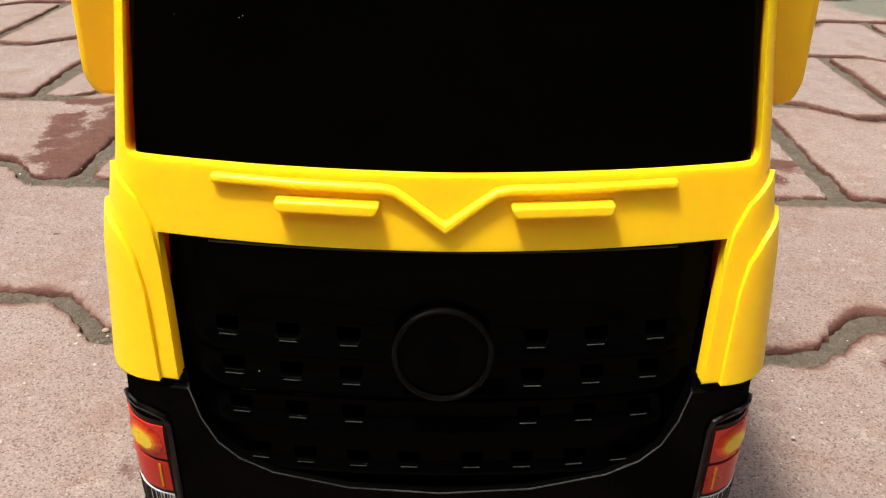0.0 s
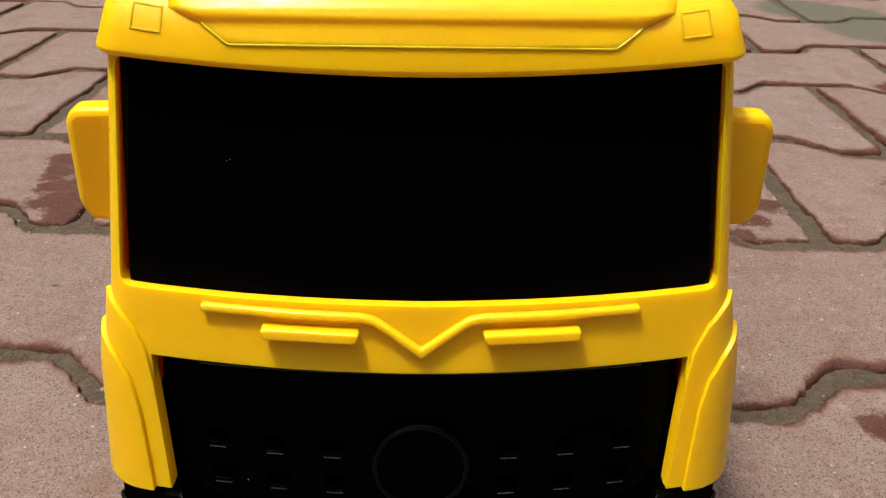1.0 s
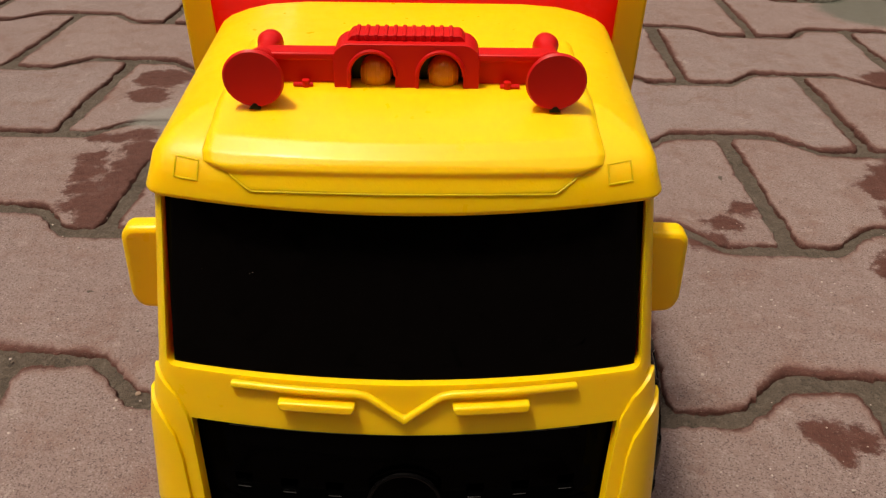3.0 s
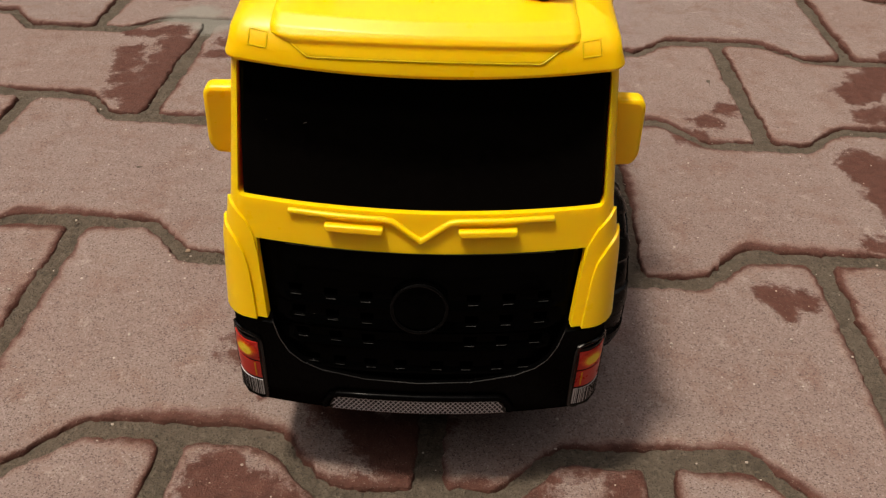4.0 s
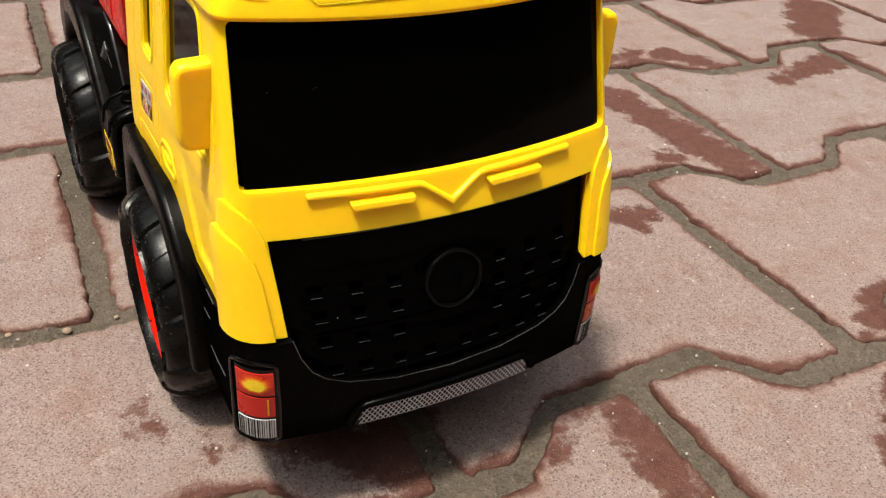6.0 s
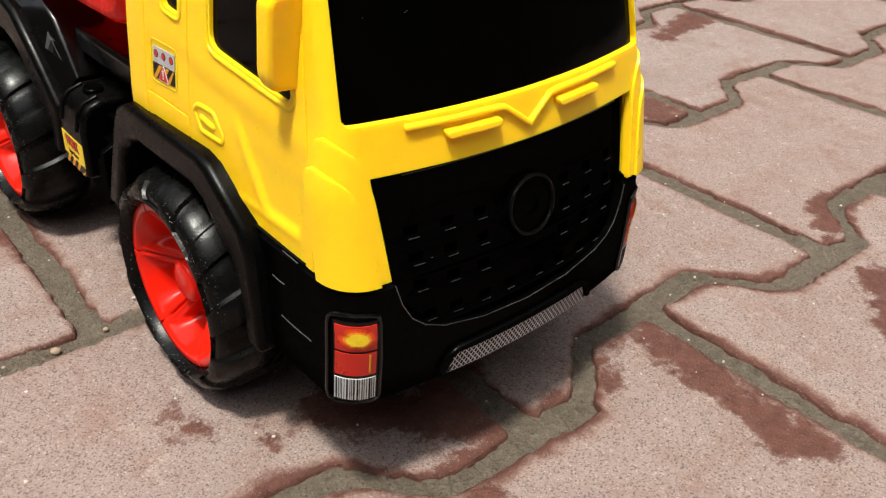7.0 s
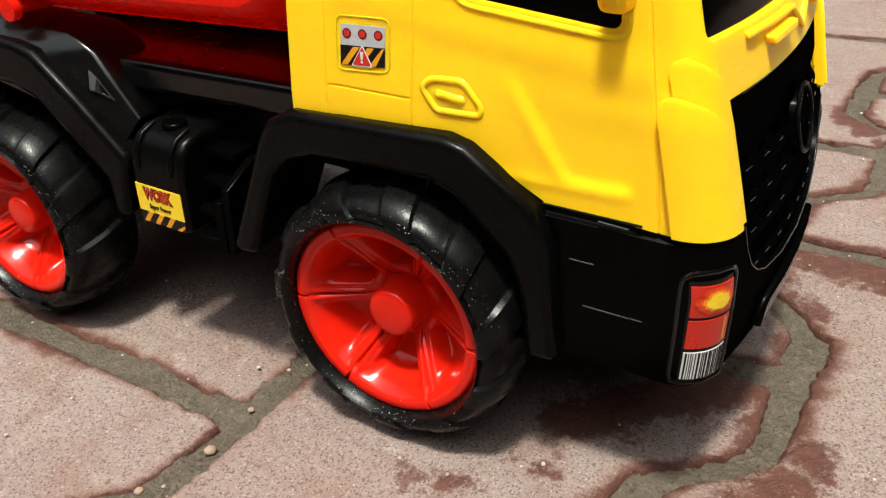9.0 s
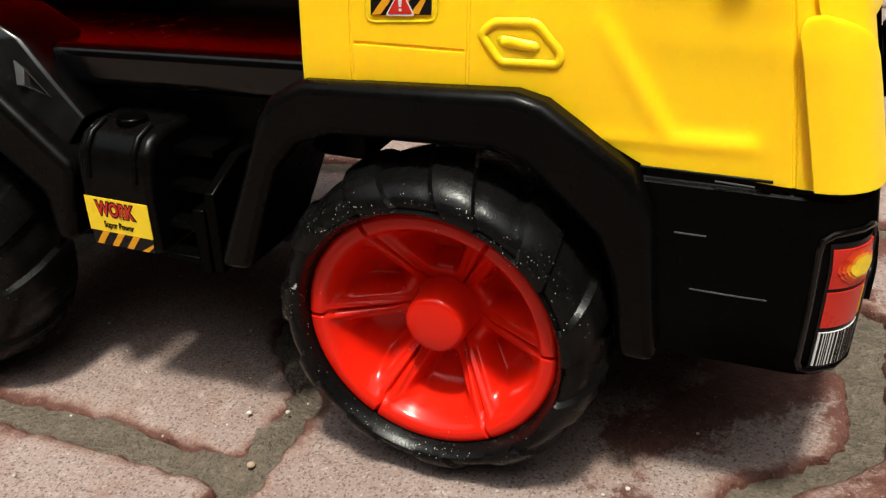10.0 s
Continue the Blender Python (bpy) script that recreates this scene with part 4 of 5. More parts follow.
def chassis():
    bm = bmesh.new()
    prism(bm, [(0.010, 0.0960), (0.010, 0.1030), (0.126, 0.1145), (0.232, 0.1105), (0.345, 0.1080), (0.345, 0.0950), (0.232, 0.0970), (0.126, 0.1010)], "x", -0.0640, 0.0640)
    ob = part("chassis", bm, GLOSSY, truck, "glossy black plastic chassis deck", bevel=0.0058, segments=6)
    bm = bmesh.new()
    prism(bm, [(0.126, 0.0820), (0.126, 0.1035), (0.240, 0.1000), (0.345, 0.0980), (0.345, 0.0820)], "x", -0.0560, 0.0560)
    part("chassis_body", bm, BLACK, ob, bevel=0.001)
    bm = bmesh.new()
    prism(bm, [(0.206, 0.0520), (0.190, 0.0990), (0.360, 0.0990), (0.360, 0.0600)], "x", -0.045, 0.045)
    part("chassis_beam", bm, BLACK, ob, bevel=0.002)
    # added unseen pans that keep light off the ground below
    for x, y0, y1, z0, z1 in ((0.0555, 0.206, 0.355, 0.0430, 0.0560), (0.0700, 0.004, 0.045, 0.0500, 0.0545), (0.0440, 0.010, 0.088, 0.0360, 0.0600)):
        bm = bmesh.new()
        box(bm, -x, x, y0, y1, z0, z1)
        part("underbody_pan", bm, BLACK, ob, bevel=0.002)
    # post under the tipping bed
    bm = bmesh.new()
    loops = []
    for y, top in ((0.136, 0.1270), (0.288, 0.1190)):
        loops.append([(-0.022, y, 0.1000), (0.022, y, 0.1000), (0.020, y, top), (-0.020, y, top)])
    loft(bm, loops)
    part("bed_support", bm, GLOSSY, ob, bevel=0.002)
    for side in (-1, 1):
        # shoulder on the rear arch, with a triangular slot
        bm = bmesh.new()
        loops = []
        crest = ((0.2075, 0.0905), (0.2165, 0.1010), (0.2265, 0.1138), (0.2380, 0.1200), (0.3000, 0.1206), (0.3000, 0.1000), (0.2300, 0.0880))
        foot = ((0.2110, 0.0800), (0.2300, 0.0985), (0.2480, 0.1120), (0.2620, 0.1165), (0.3000, 0.1165), (0.3000, 0.1000), (0.2300, 0.0880))
        for x, edge in ((0.0805, foot), (0.0714, crest), (0.0480, crest)):
            loops.append([(side * x, y, z) for y, z in edge])
        loft(bm, loops)
        part("arch_shoulder", bm, GLOSSY, ob, bevel=0.0012, segments=3)
        # slot outlined and filled in grey: the highlights there are colour
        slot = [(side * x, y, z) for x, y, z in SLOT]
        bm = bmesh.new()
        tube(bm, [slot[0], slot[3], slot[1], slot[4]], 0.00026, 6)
        part("slot_edge", bm, GLINT_GREY, ob)
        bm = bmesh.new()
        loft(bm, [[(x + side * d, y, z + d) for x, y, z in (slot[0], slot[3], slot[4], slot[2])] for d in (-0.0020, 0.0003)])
        part("arch_gusset", bm, WEAR_AND_GLINT, ob, "grey gusset in the slot, its highlight put into the colour")
    return ob


chassis_ob = chassis()


def side_boxes():
    for side in (-1, 1):
        bm = bmesh.new()
        prof = [(0.0845, 0.0540), (0.0845, 0.0780), (0.0832, 0.0850), (0.0795, 0.0898), (0.0735, 0.0920), (0.0560, 0.0920), (0.0560, 0.0540)]
        prism(bm, [(side * x, z) for x, z in prof], "y", 0.1770, 0.2030)
        tank = part("fuel_tank", bm, SATIN, truck, "black moulded fuel tank box", bevel=0.0022, segments=3)
        for y in (0.1820, 0.1985):
            bm = bmesh.new()
            tube(bm, [(side * x, y, z) for x, z in ((0.0846, 0.0775), (0.0833, 0.0852), (0.0797, 0.0901), (0.0735, 0.0923))], 0.0011, 10)
            part("tank_strap", bm, SATIN, tank)
        bm = bmesh.new()
        bmesh.ops.create_cone(bm, cap_ends=True, segments=24, radius1=0.0048, radius2=0.0043, depth=0.0022, matrix=Matrix.Translation((side * 0.0715, 0.1900, 0.0926)))
        part("filler_cap", bm, BLACK, tank, bevel=0.0005)
        # ladder steps beside the tank
        bm = bmesh.new()
        box(bm, *sorted((side * 0.0840, side * 0.0560)), 0.1600, 0.1640, 0.0505, 0.0720)
        box(bm, *sorted((side * 0.0830, side * 0.0560)), 0.1640, 0.1768, 0.0525, 0.0550)
        st = part("step_frame", bm, BLACK, truck, "black plastic boarding steps", bevel=0.0006)
        for z in (0.0620, 0.0730, 0.0835):
            bm = bmesh.new()
            x1 = 0.0800 - (z - 0.06) * 0.35
            box(bm, *sorted((side * x1, side * 0.0560)), 0.1630, 0.1766, z, z + 0.0018)
            part("step", bm, BLACK, st)
        bm = bmesh.new()
        prism(bm, [(side * x, z) for x, z in ((0.0845, 0.0520), (0.0845, 0.0780), (0.0700, 0.0850), (0.0600, 0.0850), (0.0600, 0.0520))], "y", 0.1565, 0.1590)
        part("step_side", bm, BLACK, st, bevel=0.0005)
        bm = bmesh.new()
        box(bm, *sorted((side * 0.0600, side * 0.0560)), 0.150, 0.215, 0.052, 0.100)
        part("inner_wall", bm, BLACK, st)


side_boxes()


# wheels
def tyre_mesh():
    """A rounded tyre whose tread alternates between raised and sunken blocks, each sunken one ending in a ledge; x grows inwards."""
    bm = bmesh.new()
    prof = [(-0.0400, 0.0352), (-0.0438, 0.0361), (-0.0462, 0.0370), (-0.0474, 0.0379), (-0.0476, 0.0383), (-0.0476, 0.0392), (-0.0472, 0.0408), (-0.0462, 0.0425), (-0.0444, 0.0443), (-0.0415, 0.0460), (-0.0375, 0.0472),
            (-0.0330, 0.0480), (-0.0290, 0.0482), (-0.0230, 0.0478), (-0.0175, 0.0464), (-0.0140, 0.0440), (-0.0135, 0.0390)]
    blocks, per = 22, 10
    n = blocks * per
    rings = []
    for i, (x, r) in enumerate(prof):
        ring = []
        for k in range(n):
            block, ph = k // per, (k % per) / per
            sunk = block % 2
            rr, xx = r, x
            if i >= 4 and i <= 14:
                drop = (0.0017 if sunk and 0.05 < ph < 0.95 else 0.0) + (0.0013 if k % per == 0 else 0.0) + 0.0005 * (2 * ph - 1) ** 4
                turn = min(1.0, max(0.0, (r - 0.038) / 0.0085))
                rr -= drop * turn
                xx += drop * (1 - turn)
            lean = 0.10 * per * max(0, i - 5)
            a = 2 * math.pi * (k - lean) / n
            ring.append((xx, rr * math.cos(a), rr * math.sin(a)))
        rings.append(ring)
    loft(bm, rings, cap=False)
    bmesh.ops.recalc_face_normals(bm, faces=bm.faces)
    me = bpy.data.meshes.new("tyre")
    bm.to_mesh(me)
    bm.free()
    me.materials.append(TYRE)
    me.shade_smooth()
    me.set_sharp_from_angle(angle=radians(32))
    return me


def rim_mesh():
    """Dished red rim with six pressed pockets between paired ribs; x grows inwards."""
    bm = bmesh.new()
    na = 288
    radii = [0.0350, 0.0350, 0.0343, 0.0335, 0.0325, 0.0315, 0.0306, 0.0297, 0.0288, 0.0275, 0.026, 0.0245, 0.023, 0.0215, 0.02, 0.0185, 0.017, 0.0155, 0.014, 0.0128, 0.0115, 0.0104, 0.0096, 0.0090, 0.0087, 0.0084, 0.0078, 0.0068, 0.004, 0.001]
    rings = []
    for i, r in enumerate(radii):
        ring = []
        for k in range(na):
            u = ((k / na * 6) % 1.0) - 0.5
            e = abs(u)
            if i == 0:
                x = -0.0400
            elif r > 0.0290:
                x = -0.0428 + (0.0008 if r > 0.0346 else 0) - 0.0006 * smooth(0.0350, 0.0335, r)
                if e > 0.487 and r > 0.0300:
                    x += 0.0014
                x += 0.0030 * (1 - smooth(0.0290, 0.0310, r))
            elif r > 0.0092:
                x = -0.0398 + 0.0112 * (0.0290 - r) / 0.0178
                half = 0.405 - 0.13 * (0.029 - r) / 0.018
                pocket = (1 - smooth(half - 0.16, half + 0.015, e)) * smooth(0.0115, 0.0175, r) * (1 - smooth(0.0240, 0.0290, r))
                x += 0.0090 * pocket
                rib = math.exp(-((e - 0.448) / 0.030) ** 2)
                x -= 0.0014 * rib * smooth(0.0110, 0.015, r)
                x += 0.0008 * (1 if e > 0.485 else 0)
            else:
                x = {0.0090: -0.0300, 0.0087: -0.0330, 0.0084: -0.0372, 0.0078: -0.0384, 0.0068: -0.0388, 0.004: -0.0391, 0.001: -0.0392}[r]
            a = 2 * math.pi * k / na
            ring.append((x, 1.03 * r * math.cos(a), 1.03 * r * math.sin(a)))
        rings.append(ring)
    rows = loft(bm, rings, cap=False)
    bm.faces.new(rows[-1])
    bmesh.ops.recalc_face_normals(bm, faces=bm.faces)
    me = bpy.data.meshes.new("rim")
    bm.to_mesh(me)
    bm.free()
    me.materials.append(RIM_RED)
    me.shade_smooth()
    me.set_sharp_from_angle(angle=radians(60))
    return me


TYRE_MESH, RIM_MESH = tyre_mesh(), rim_mesh()


def wheels():
    for y in (0.0998, 0.2890):
        bm = bmesh.new()
        lathe(bm, [(-0.05, 0.003), (0.05, 0.003)], 12, (0, y, 0.048))
        part("axle", bm, BLACK, chassis_ob, level=True)
        for side, spin in ((-1, 2 if y < 0.2 else 27), (1, 75)):
            bm = bmesh.new()
            lathe(bm, [(-0.026, 0.001), (-0.026, 0.009), (-0.012, 0.009), (-0.012, 0.001)], 24)
            hub = part("wheel", bm, RED, truck, "chunky black plastic wheel with glossy red rim", level=True)
            out = (0.0895 if side < 0 else 0.0962) if y < 0.2 else 0.0940
            flip = pose(0, 0, 0, 0, 0, 0) if side < 0 else pose(0, 0, 0, 0, 0, 180)
            hub.matrix_local = Matrix.Translation((side * (out - 0.0440), y, 0.0488)) @ flip @ pose(0, 0, 0, spin, 0, 0)
            t = new("tyre", TYRE_MESH)
            t.parent = hub
            r = new("rim", RIM_MESH)
            r.parent = hub
            tagged(t, "black treaded plastic tyre, dusted with sand")
            tagged(r, "glossy red dished rim")


wheels()


# tipping bed
def bed():
    bm = bmesh.new()
    prof = [(0.1345, 0.1340), (0.1380, 0.1285), (0.1500, 0.1247), (0.2000, 0.1217), (0.2860, 0.1169), (0.2980, 0.1300), (0.3250, 0.2100), (0.1345, 0.2380)]
    loops = []
    for x, k in ((-0.0770, 0.0150), (-0.0660, 0.0105), (-0.0410, 0.0), (0.0410, 0.0), (0.0660, 0.0105), (0.0770, 0.0150)):
        loops.append([(x, y + (0.004 if k > 0.012 and i in (0, 1) else 0), z + (k if i < 6 else 0)) for i, (y, z) in enumerate(prof)])
    rows = loft(bm, loops)
    lid = [f for f in bm.faces if all(any(v is r[i] for r in rows for i in (6, 7)) for v in f.verts)]
    bmesh.ops.delete(bm, geom=lid, context="FACES_ONLY")
    ob = part("tipping_bed", bm, BED_RED, truck, "glossy red plastic tipping bed", bevel=0.003, segments=3)
    shell = ob.modifiers.new("shell", "SOLIDIFY")
    shell.thickness, shell.offset = 0.0022, -1.0
    for side in (-1, 1):
        for y in (0.165, 0.195, 0.225, 0.255):
            bm = bmesh.new()
            base = 0.1425 - (y - 0.165) * 0.03
            poly = rounded([(y, base + 0.002), (y + 0.020, base), (y + 0.020, base + 0.030), (y, base + 0.030)], 0.003)
            prism(bm, poly, "x", side * 0.0750, side * 0.0774)
            part("bed_panel", bm, BED_RED, ob, bevel=0.0004)
        bm = bmesh.new()
        tube(bm, [(side * 0.060, 0.2605, 0.1280), (side * 0.072, 0.2605, 0.1280), (side * 0.0765, 0.2605, 0.1280)], 0.0028, 12)
        tube(bm, [(side * 0.0765, 0.2605, 0.1280), (side * 0.0800, 0.2605, 0.1280)], 0.0045, 14)
        part("hinge_peg", bm, BED_RED, ob)
        bm = bmesh.new()
        prism(bm, [(side * 0.0740, 0.170), (side * 0.0860, 0.170), (side * 0.0880, 0.250), (side * 0.0760, 0.250)], "y", 0.1360, 0.1440)
        part("headboard_post", bm, YELLOW, ob, "yellow headboard post", bevel=0.0015)


bed()


# roof light bar
def light_bar():
    bm = bmesh.new()
    poly = rounded([(-0.0204, 0.2195), (0.0204, 0.2195), (0.0204, 0.2322), (0.0174, 0.2350), (-0.0174, 0.2350), (-0.0204, 0.2322)], 0.0020, 4)
    prism(bm, poly, "y", 0.0456, 0.0570)
    bar = part("light_bar", bm, ROOF_RED, truck, "matt red roof light bar with two air horns")
    cuts = []

    def arch_of(x, r, top):
        return [(x - r, 0.2200)] + [(x + r * math.cos(a), 0.2258 + (top - 0.2258) * math.sin(a)) for a in (math.pi * (1 - k / 14) for k in range(15))] + [(x + r, 0.2200)]
    for x in (-0.0096, 0.0096):
        cuts.append(prism(bmesh.new(), arch_of(x, 0.0064, 0.2328), "y", 0.0410, 0.0545))
    carve(bar, cuts)
    bevelled(bar, 0.0005)
    for x in (-0.0096, 0.0096):
        # black plate puts the deep recess's shade into colour
        bm = bmesh.new()
        prism(bm, arch_of(x, 0.0062, 0.2326), "y", 0.0515, 0.0550)
        part("lamp_socket", bm, S_BLACK, bar, "black plate for the shade in the lamp recess")
        bm = bmesh.new()
        loops = []
        for y, k in ((0.0525, 1.0), (0.0493, 0.99), (0.0477, 0.90), (0.0466, 0.70), (0.0460, 0.40), (0.0458, 0.1)):
            loops.append([(x + 0.0008 + 0.0046 * k * math.cos(a), y + 0.0004, 0.2250 + 0.0052 * k * math.sin(a)) for a in (2 * math.pi * j / 32 for j in range(32))])
        loft(bm, loops)
        part("beacon_lens", bm, AMBER, bar, "ribbed amber lamp")
        bm = bmesh.new()
        for j in range(-3, 4):
            xx = x + 0.0008 + j * 0.0013
            h = 0.0052 * math.sqrt(max(0.0, 1 - (j * 0.0013 / 0.0046) ** 2))
            tube(bm, [(xx, 0.0485 - 0.0022 * math.sqrt(max(0.0, 1 - q * q)) * math.sqrt(max(0.05, 1 - (j * 0.0013 / 0.0050) ** 2)), 0.2250 + h * 0.95 * q) for q in (-0.9, -0.6, -0.3, 0.0, 0.3, 0.6, 0.9)], 0.00016, 6)
        part("lens_ribs", bm, AMBER, bar)
        bm = bmesh.new()
        tube(bm, [(x - 0.0066, 0.0456, 0.2212)] + [(x + 0.0066 * math.cos(a), 0.0454, 0.2258 + 0.0072 * math.sin(a)) for a in (math.pi * (1 - k / 14) for k in range(15))], 0.0006, 8)
        part("beacon_hood", bm, ROOF_RED, bar)
    bm = bmesh.new()
    prism(bm, rounded([(-0.0168, 0.2345), (0.0168, 0.2345), (0.0152, 0.2366), (-0.0152, 0.2366)], 0.0008, 3), "y", 0.0485, 0.0565)
    part("top_block", bm, ROOF_RED, bar, bevel=0.0004)
    bm = bmesh.new()
    for j in range(11):
        x = -0.0142 + j * 0.0026
        box(bm, x, x + 0.0012, 0.0481, 0.0569, 0.2352, 0.2370)
    part("top_ribs", bm, ROOF_RED, bar, bevel=0.0003)
    for side in (-1, 1):
        bm = bmesh.new()
        box(bm, *sorted((side * 0.0200, side * 0.0420)), 0.0490, 0.0530, 0.2212, 0.2300)
        box(bm, *sorted((side * 0.0200, side * 0.0420)), 0.0478, 0.0545, 0.2292, 0.2314)
        part("beam", bm, ROOF_RED, bar, bevel=0.0005)
        bm = bmesh.new()
        tube(bm, [(side * 0.0285, 0.0462, 0.2190), (side * 0.0285, 0.0462, 0.2240)], 0.0011, 10)
        tube(bm, [(side * 0.0265, 0.0462, 0.2226), (side * 0.0320, 0.0462, 0.2226)], 0.0007, 8)
        part("mount_clip", bm, ROOF_RED, bar)
        bm = bmesh.new()
        n = 36
        loops = []
        for y, r in ((0.0388, 0.0010), (0.0388, 0.0060), (0.0386, 0.0078), (0.0394, 0.0083), (0.0410, 0.0078), (0.0435, 0.0060), (0.0465, 0.0040), (0.0480, 0.0033), (0.0485, 0.0040), (0.0500, 0.0040), (0.0505, 0.0032), (0.0520, 0.0032), (0.0525, 0.0039),
                     (0.0540, 0.0039), (0.0545, 0.0031), (0.0580, 0.0029), (0.0625, 0.0027), (0.0650, 0.0027), (0.0668, 0.0034), (0.0692, 0.0039), (0.0716, 0.0034), (0.0731, 0.0018), (0.0735, 0.0004)):
            loops.append([(side * 0.0407 + r * math.cos(a), y - 0.0050, 0.2290 - (y - 0.04) * 0.02 + r * math.sin(a)) for a in (2 * math.pi * k / n for k in range(n))])
        loft(bm, loops)
        part("air_horn", bm, ROOF_RED, bar, "red air horn with flared bell")
        bm = bmesh.new()
        prism(bm, [(side * 0.0410 - 0.0016, 0.2204), (side * 0.0410 + 0.0016, 0.2204), (side * 0.0410 + 0.0004, 0.2220), (side * 0.0410 - 0.0004, 0.2220)], "y", 0.0333, 0.0346)
        part("horn_notch", bm, S_BLACK, bar)


light_bar()


# stickers
def flat_piece(name, poly, x, mat, parent, label="", follow=False):
    """A thin printed piece at x from the middle; follow: x is counted from the cab's flank instead."""
    side = -1 if x < 0 else 1
    bm = bmesh.new()
    rows = []
    for k in (0.0, -0.00025):
        rows.append([bm.verts.new((side * ((flank(y, z) - relief(y, z) if follow else 0.0) + abs(x) + k), y, z)) for y, z in poly])
    bm.faces.new(rows[0])
    bm.faces.new(rows[1])
    for i in range(len(poly)):
        j = (i + 1) % len(poly)
        bm.faces.new((rows[0][i], rows[0][j], rows[1][j], rows[1][i]))
    return part(name, bm, mat, parent, label)


def lettering(text, size, y, z, x, mat, parent, heavy=0.0, narrow=1.0):
    """Raised printed letters on the flank, reading towards the front of the truck."""
    cu = bpy.data.curves.new("lettering", "FONT")
    cu.body, cu.size, cu.extrude, cu.offset = text, size, 0.00005, heavy
    cu.align_x, cu.align_y = "CENTER", "CENTER"
    ob = new("lettering_curve", cu)
    bpy.context.view_layer.update()
    me = bpy.data.meshes.new_from_object(ob.evaluated_get(bpy.context.evaluated_depsgraph_get()))
    bpy.data.objects.remove(ob)
    out = new("lettering", me)
    for v in me.vertices:
        v.co.x *= narrow
    me.materials.clear()
    me.materials.append(mat)
    out.parent = parent
    if x < 0:
        out.matrix_local = Matrix.Translation(settled(x, y, z)) @ pose(0, 0, 0, 3.1) @ Matrix(((0, 0, -1, 0), (-1, 0, 0, 0), (0, 1, 0, 0), (0, 0, 0, 1)))
    else:
        out.matrix_local = Matrix.Translation(settled(x, y, z)) @ pose(0, 0, 0, 3.1) @ Matrix(((0, 0, 1, 0), (1, 0, 0, 0), (0, 1, 0, 0), (0, 0, 0, 1)))
    return out


def stickers():
    for side in (-1, 1):
        x = side * 0.0003
        st = flat_piece("warning_sticker", [(0.1120, 0.1322), (0.0966, 0.1333), (0.0966, 0.1452), (0.1117, 0.1444)], x, S_PLATE, truck, "hazard sticker, silver above black and amber stripes", True)
        flat_piece("stripe_ground", [(0.1120, 0.1322), (0.0966, 0.1333), (0.0966, 0.1391), (0.1119, 0.1382)], side * 0.00042, S_BLACK, st, "", True)
        for k in range(4):
            y = 0.1117 - k * 0.0049
            lo, hi = (y, 0.1324 + k * 0.00036), (y - 0.0043, 0.1381 + k * 0.00028)
            poly = [lo, (max(lo[0] - 0.0023, 0.0967), lo[1] + 0.0002), (max(hi[0] - 0.0023, 0.0967), hi[1] + 0.0002), (max(hi[0], 0.0968), hi[1])]
            if lo[0] > 0.0972:
                flat_piece("hazard_stripe", poly, side * 0.00052, S_STRIPE, st, "", True)
        flat_piece("triangle_rim", rounded([(0.1081, 0.1324), (0.1006, 0.1328), (0.1042, 0.1391)], 0.0008, 3), side * 0.00060, S_WHITE, st, "", True)
        flat_piece("warning_triangle", rounded([(0.1076, 0.1328), (0.1011, 0.1332), (0.1042, 0.1386)], 0.0006, 2), side * 0.00068, S_RED, st, "", True)
        flat_piece("exclamation_mark", [(0.1046, 0.1347), (0.1040, 0.1347), (0.1037, 0.1371), (0.1048, 0.1371)], side * 0.00076, S_WHITE, st, "", True)
        flat_piece("exclamation_mark", [(0.1046, 0.1337), (0.1039, 0.1337), (0.1039, 0.1343), (0.1046, 0.1343)], side * 0.00076, S_WHITE, st, "", True)
        for k in range(3):
            cy, cz = 0.1096 - k * 0.0054, 0.1419 + k * 0.0003
            flat_piece("dot_rim", [(cy + 0.0015 * math.cos(a), cz + 0.0015 * math.sin(a)) for a in (2 * math.pi * j / 18 for j in range(18))], side * 0.00042, S_MAROON, st, "", True)
            flat_piece("red_dot", [(cy + 0.0010 * math.cos(a), cz + 0.0010 * math.sin(a)) for a in (2 * math.pi * j / 18 for j in range(18))], side * 0.00050, S_RED, st, "", True)
        st.location.z -= 0.0010
        # the tank's sticker
        t = flat_piece("tank_sticker", [(0.2020, 0.0594), (0.1790, 0.0594), (0.1790, 0.0710), (0.2020, 0.0710)], side * 0.0847, S_YELLOW, truck, "yellow sticker with red lettering and hazard stripes")
        flat_piece("stripe_ground", [(0.2012, 0.0547), (0.1790, 0.0547), (0.1790, 0.0594), (0.2012, 0.0594)], side * 0.0847, S_BLACK, t)
        for k in range(4):
            y = 0.2004 - k * 0.0056
            flat_piece("hazard_stripe", [(y, 0.0548), (y - 0.0024, 0.0548), (y - 0.0055, 0.0593), (y - 0.0031, 0.0593)] if k < 3 else [(y, 0.0548), (y - 0.0024, 0.0548), (0.1791, 0.0568), (0.1791, 0.0578)], side * 0.0849, S_STRIPE, t)
        lettering("WORK", 0.0062, 0.1912, 0.0672, side * 0.08478, S_BLACK, t, 0.00055, 0.70)
        lettering("WORK", 0.0062, 0.1912, 0.0672, side * 0.08486, S_RED, t, 0.00012, 0.70)
        lettering("Super Power", 0.0030, 0.1908, 0.0620, side * 0.08480, S_BLACK, t, 0.00008, 0.70)


stickers()


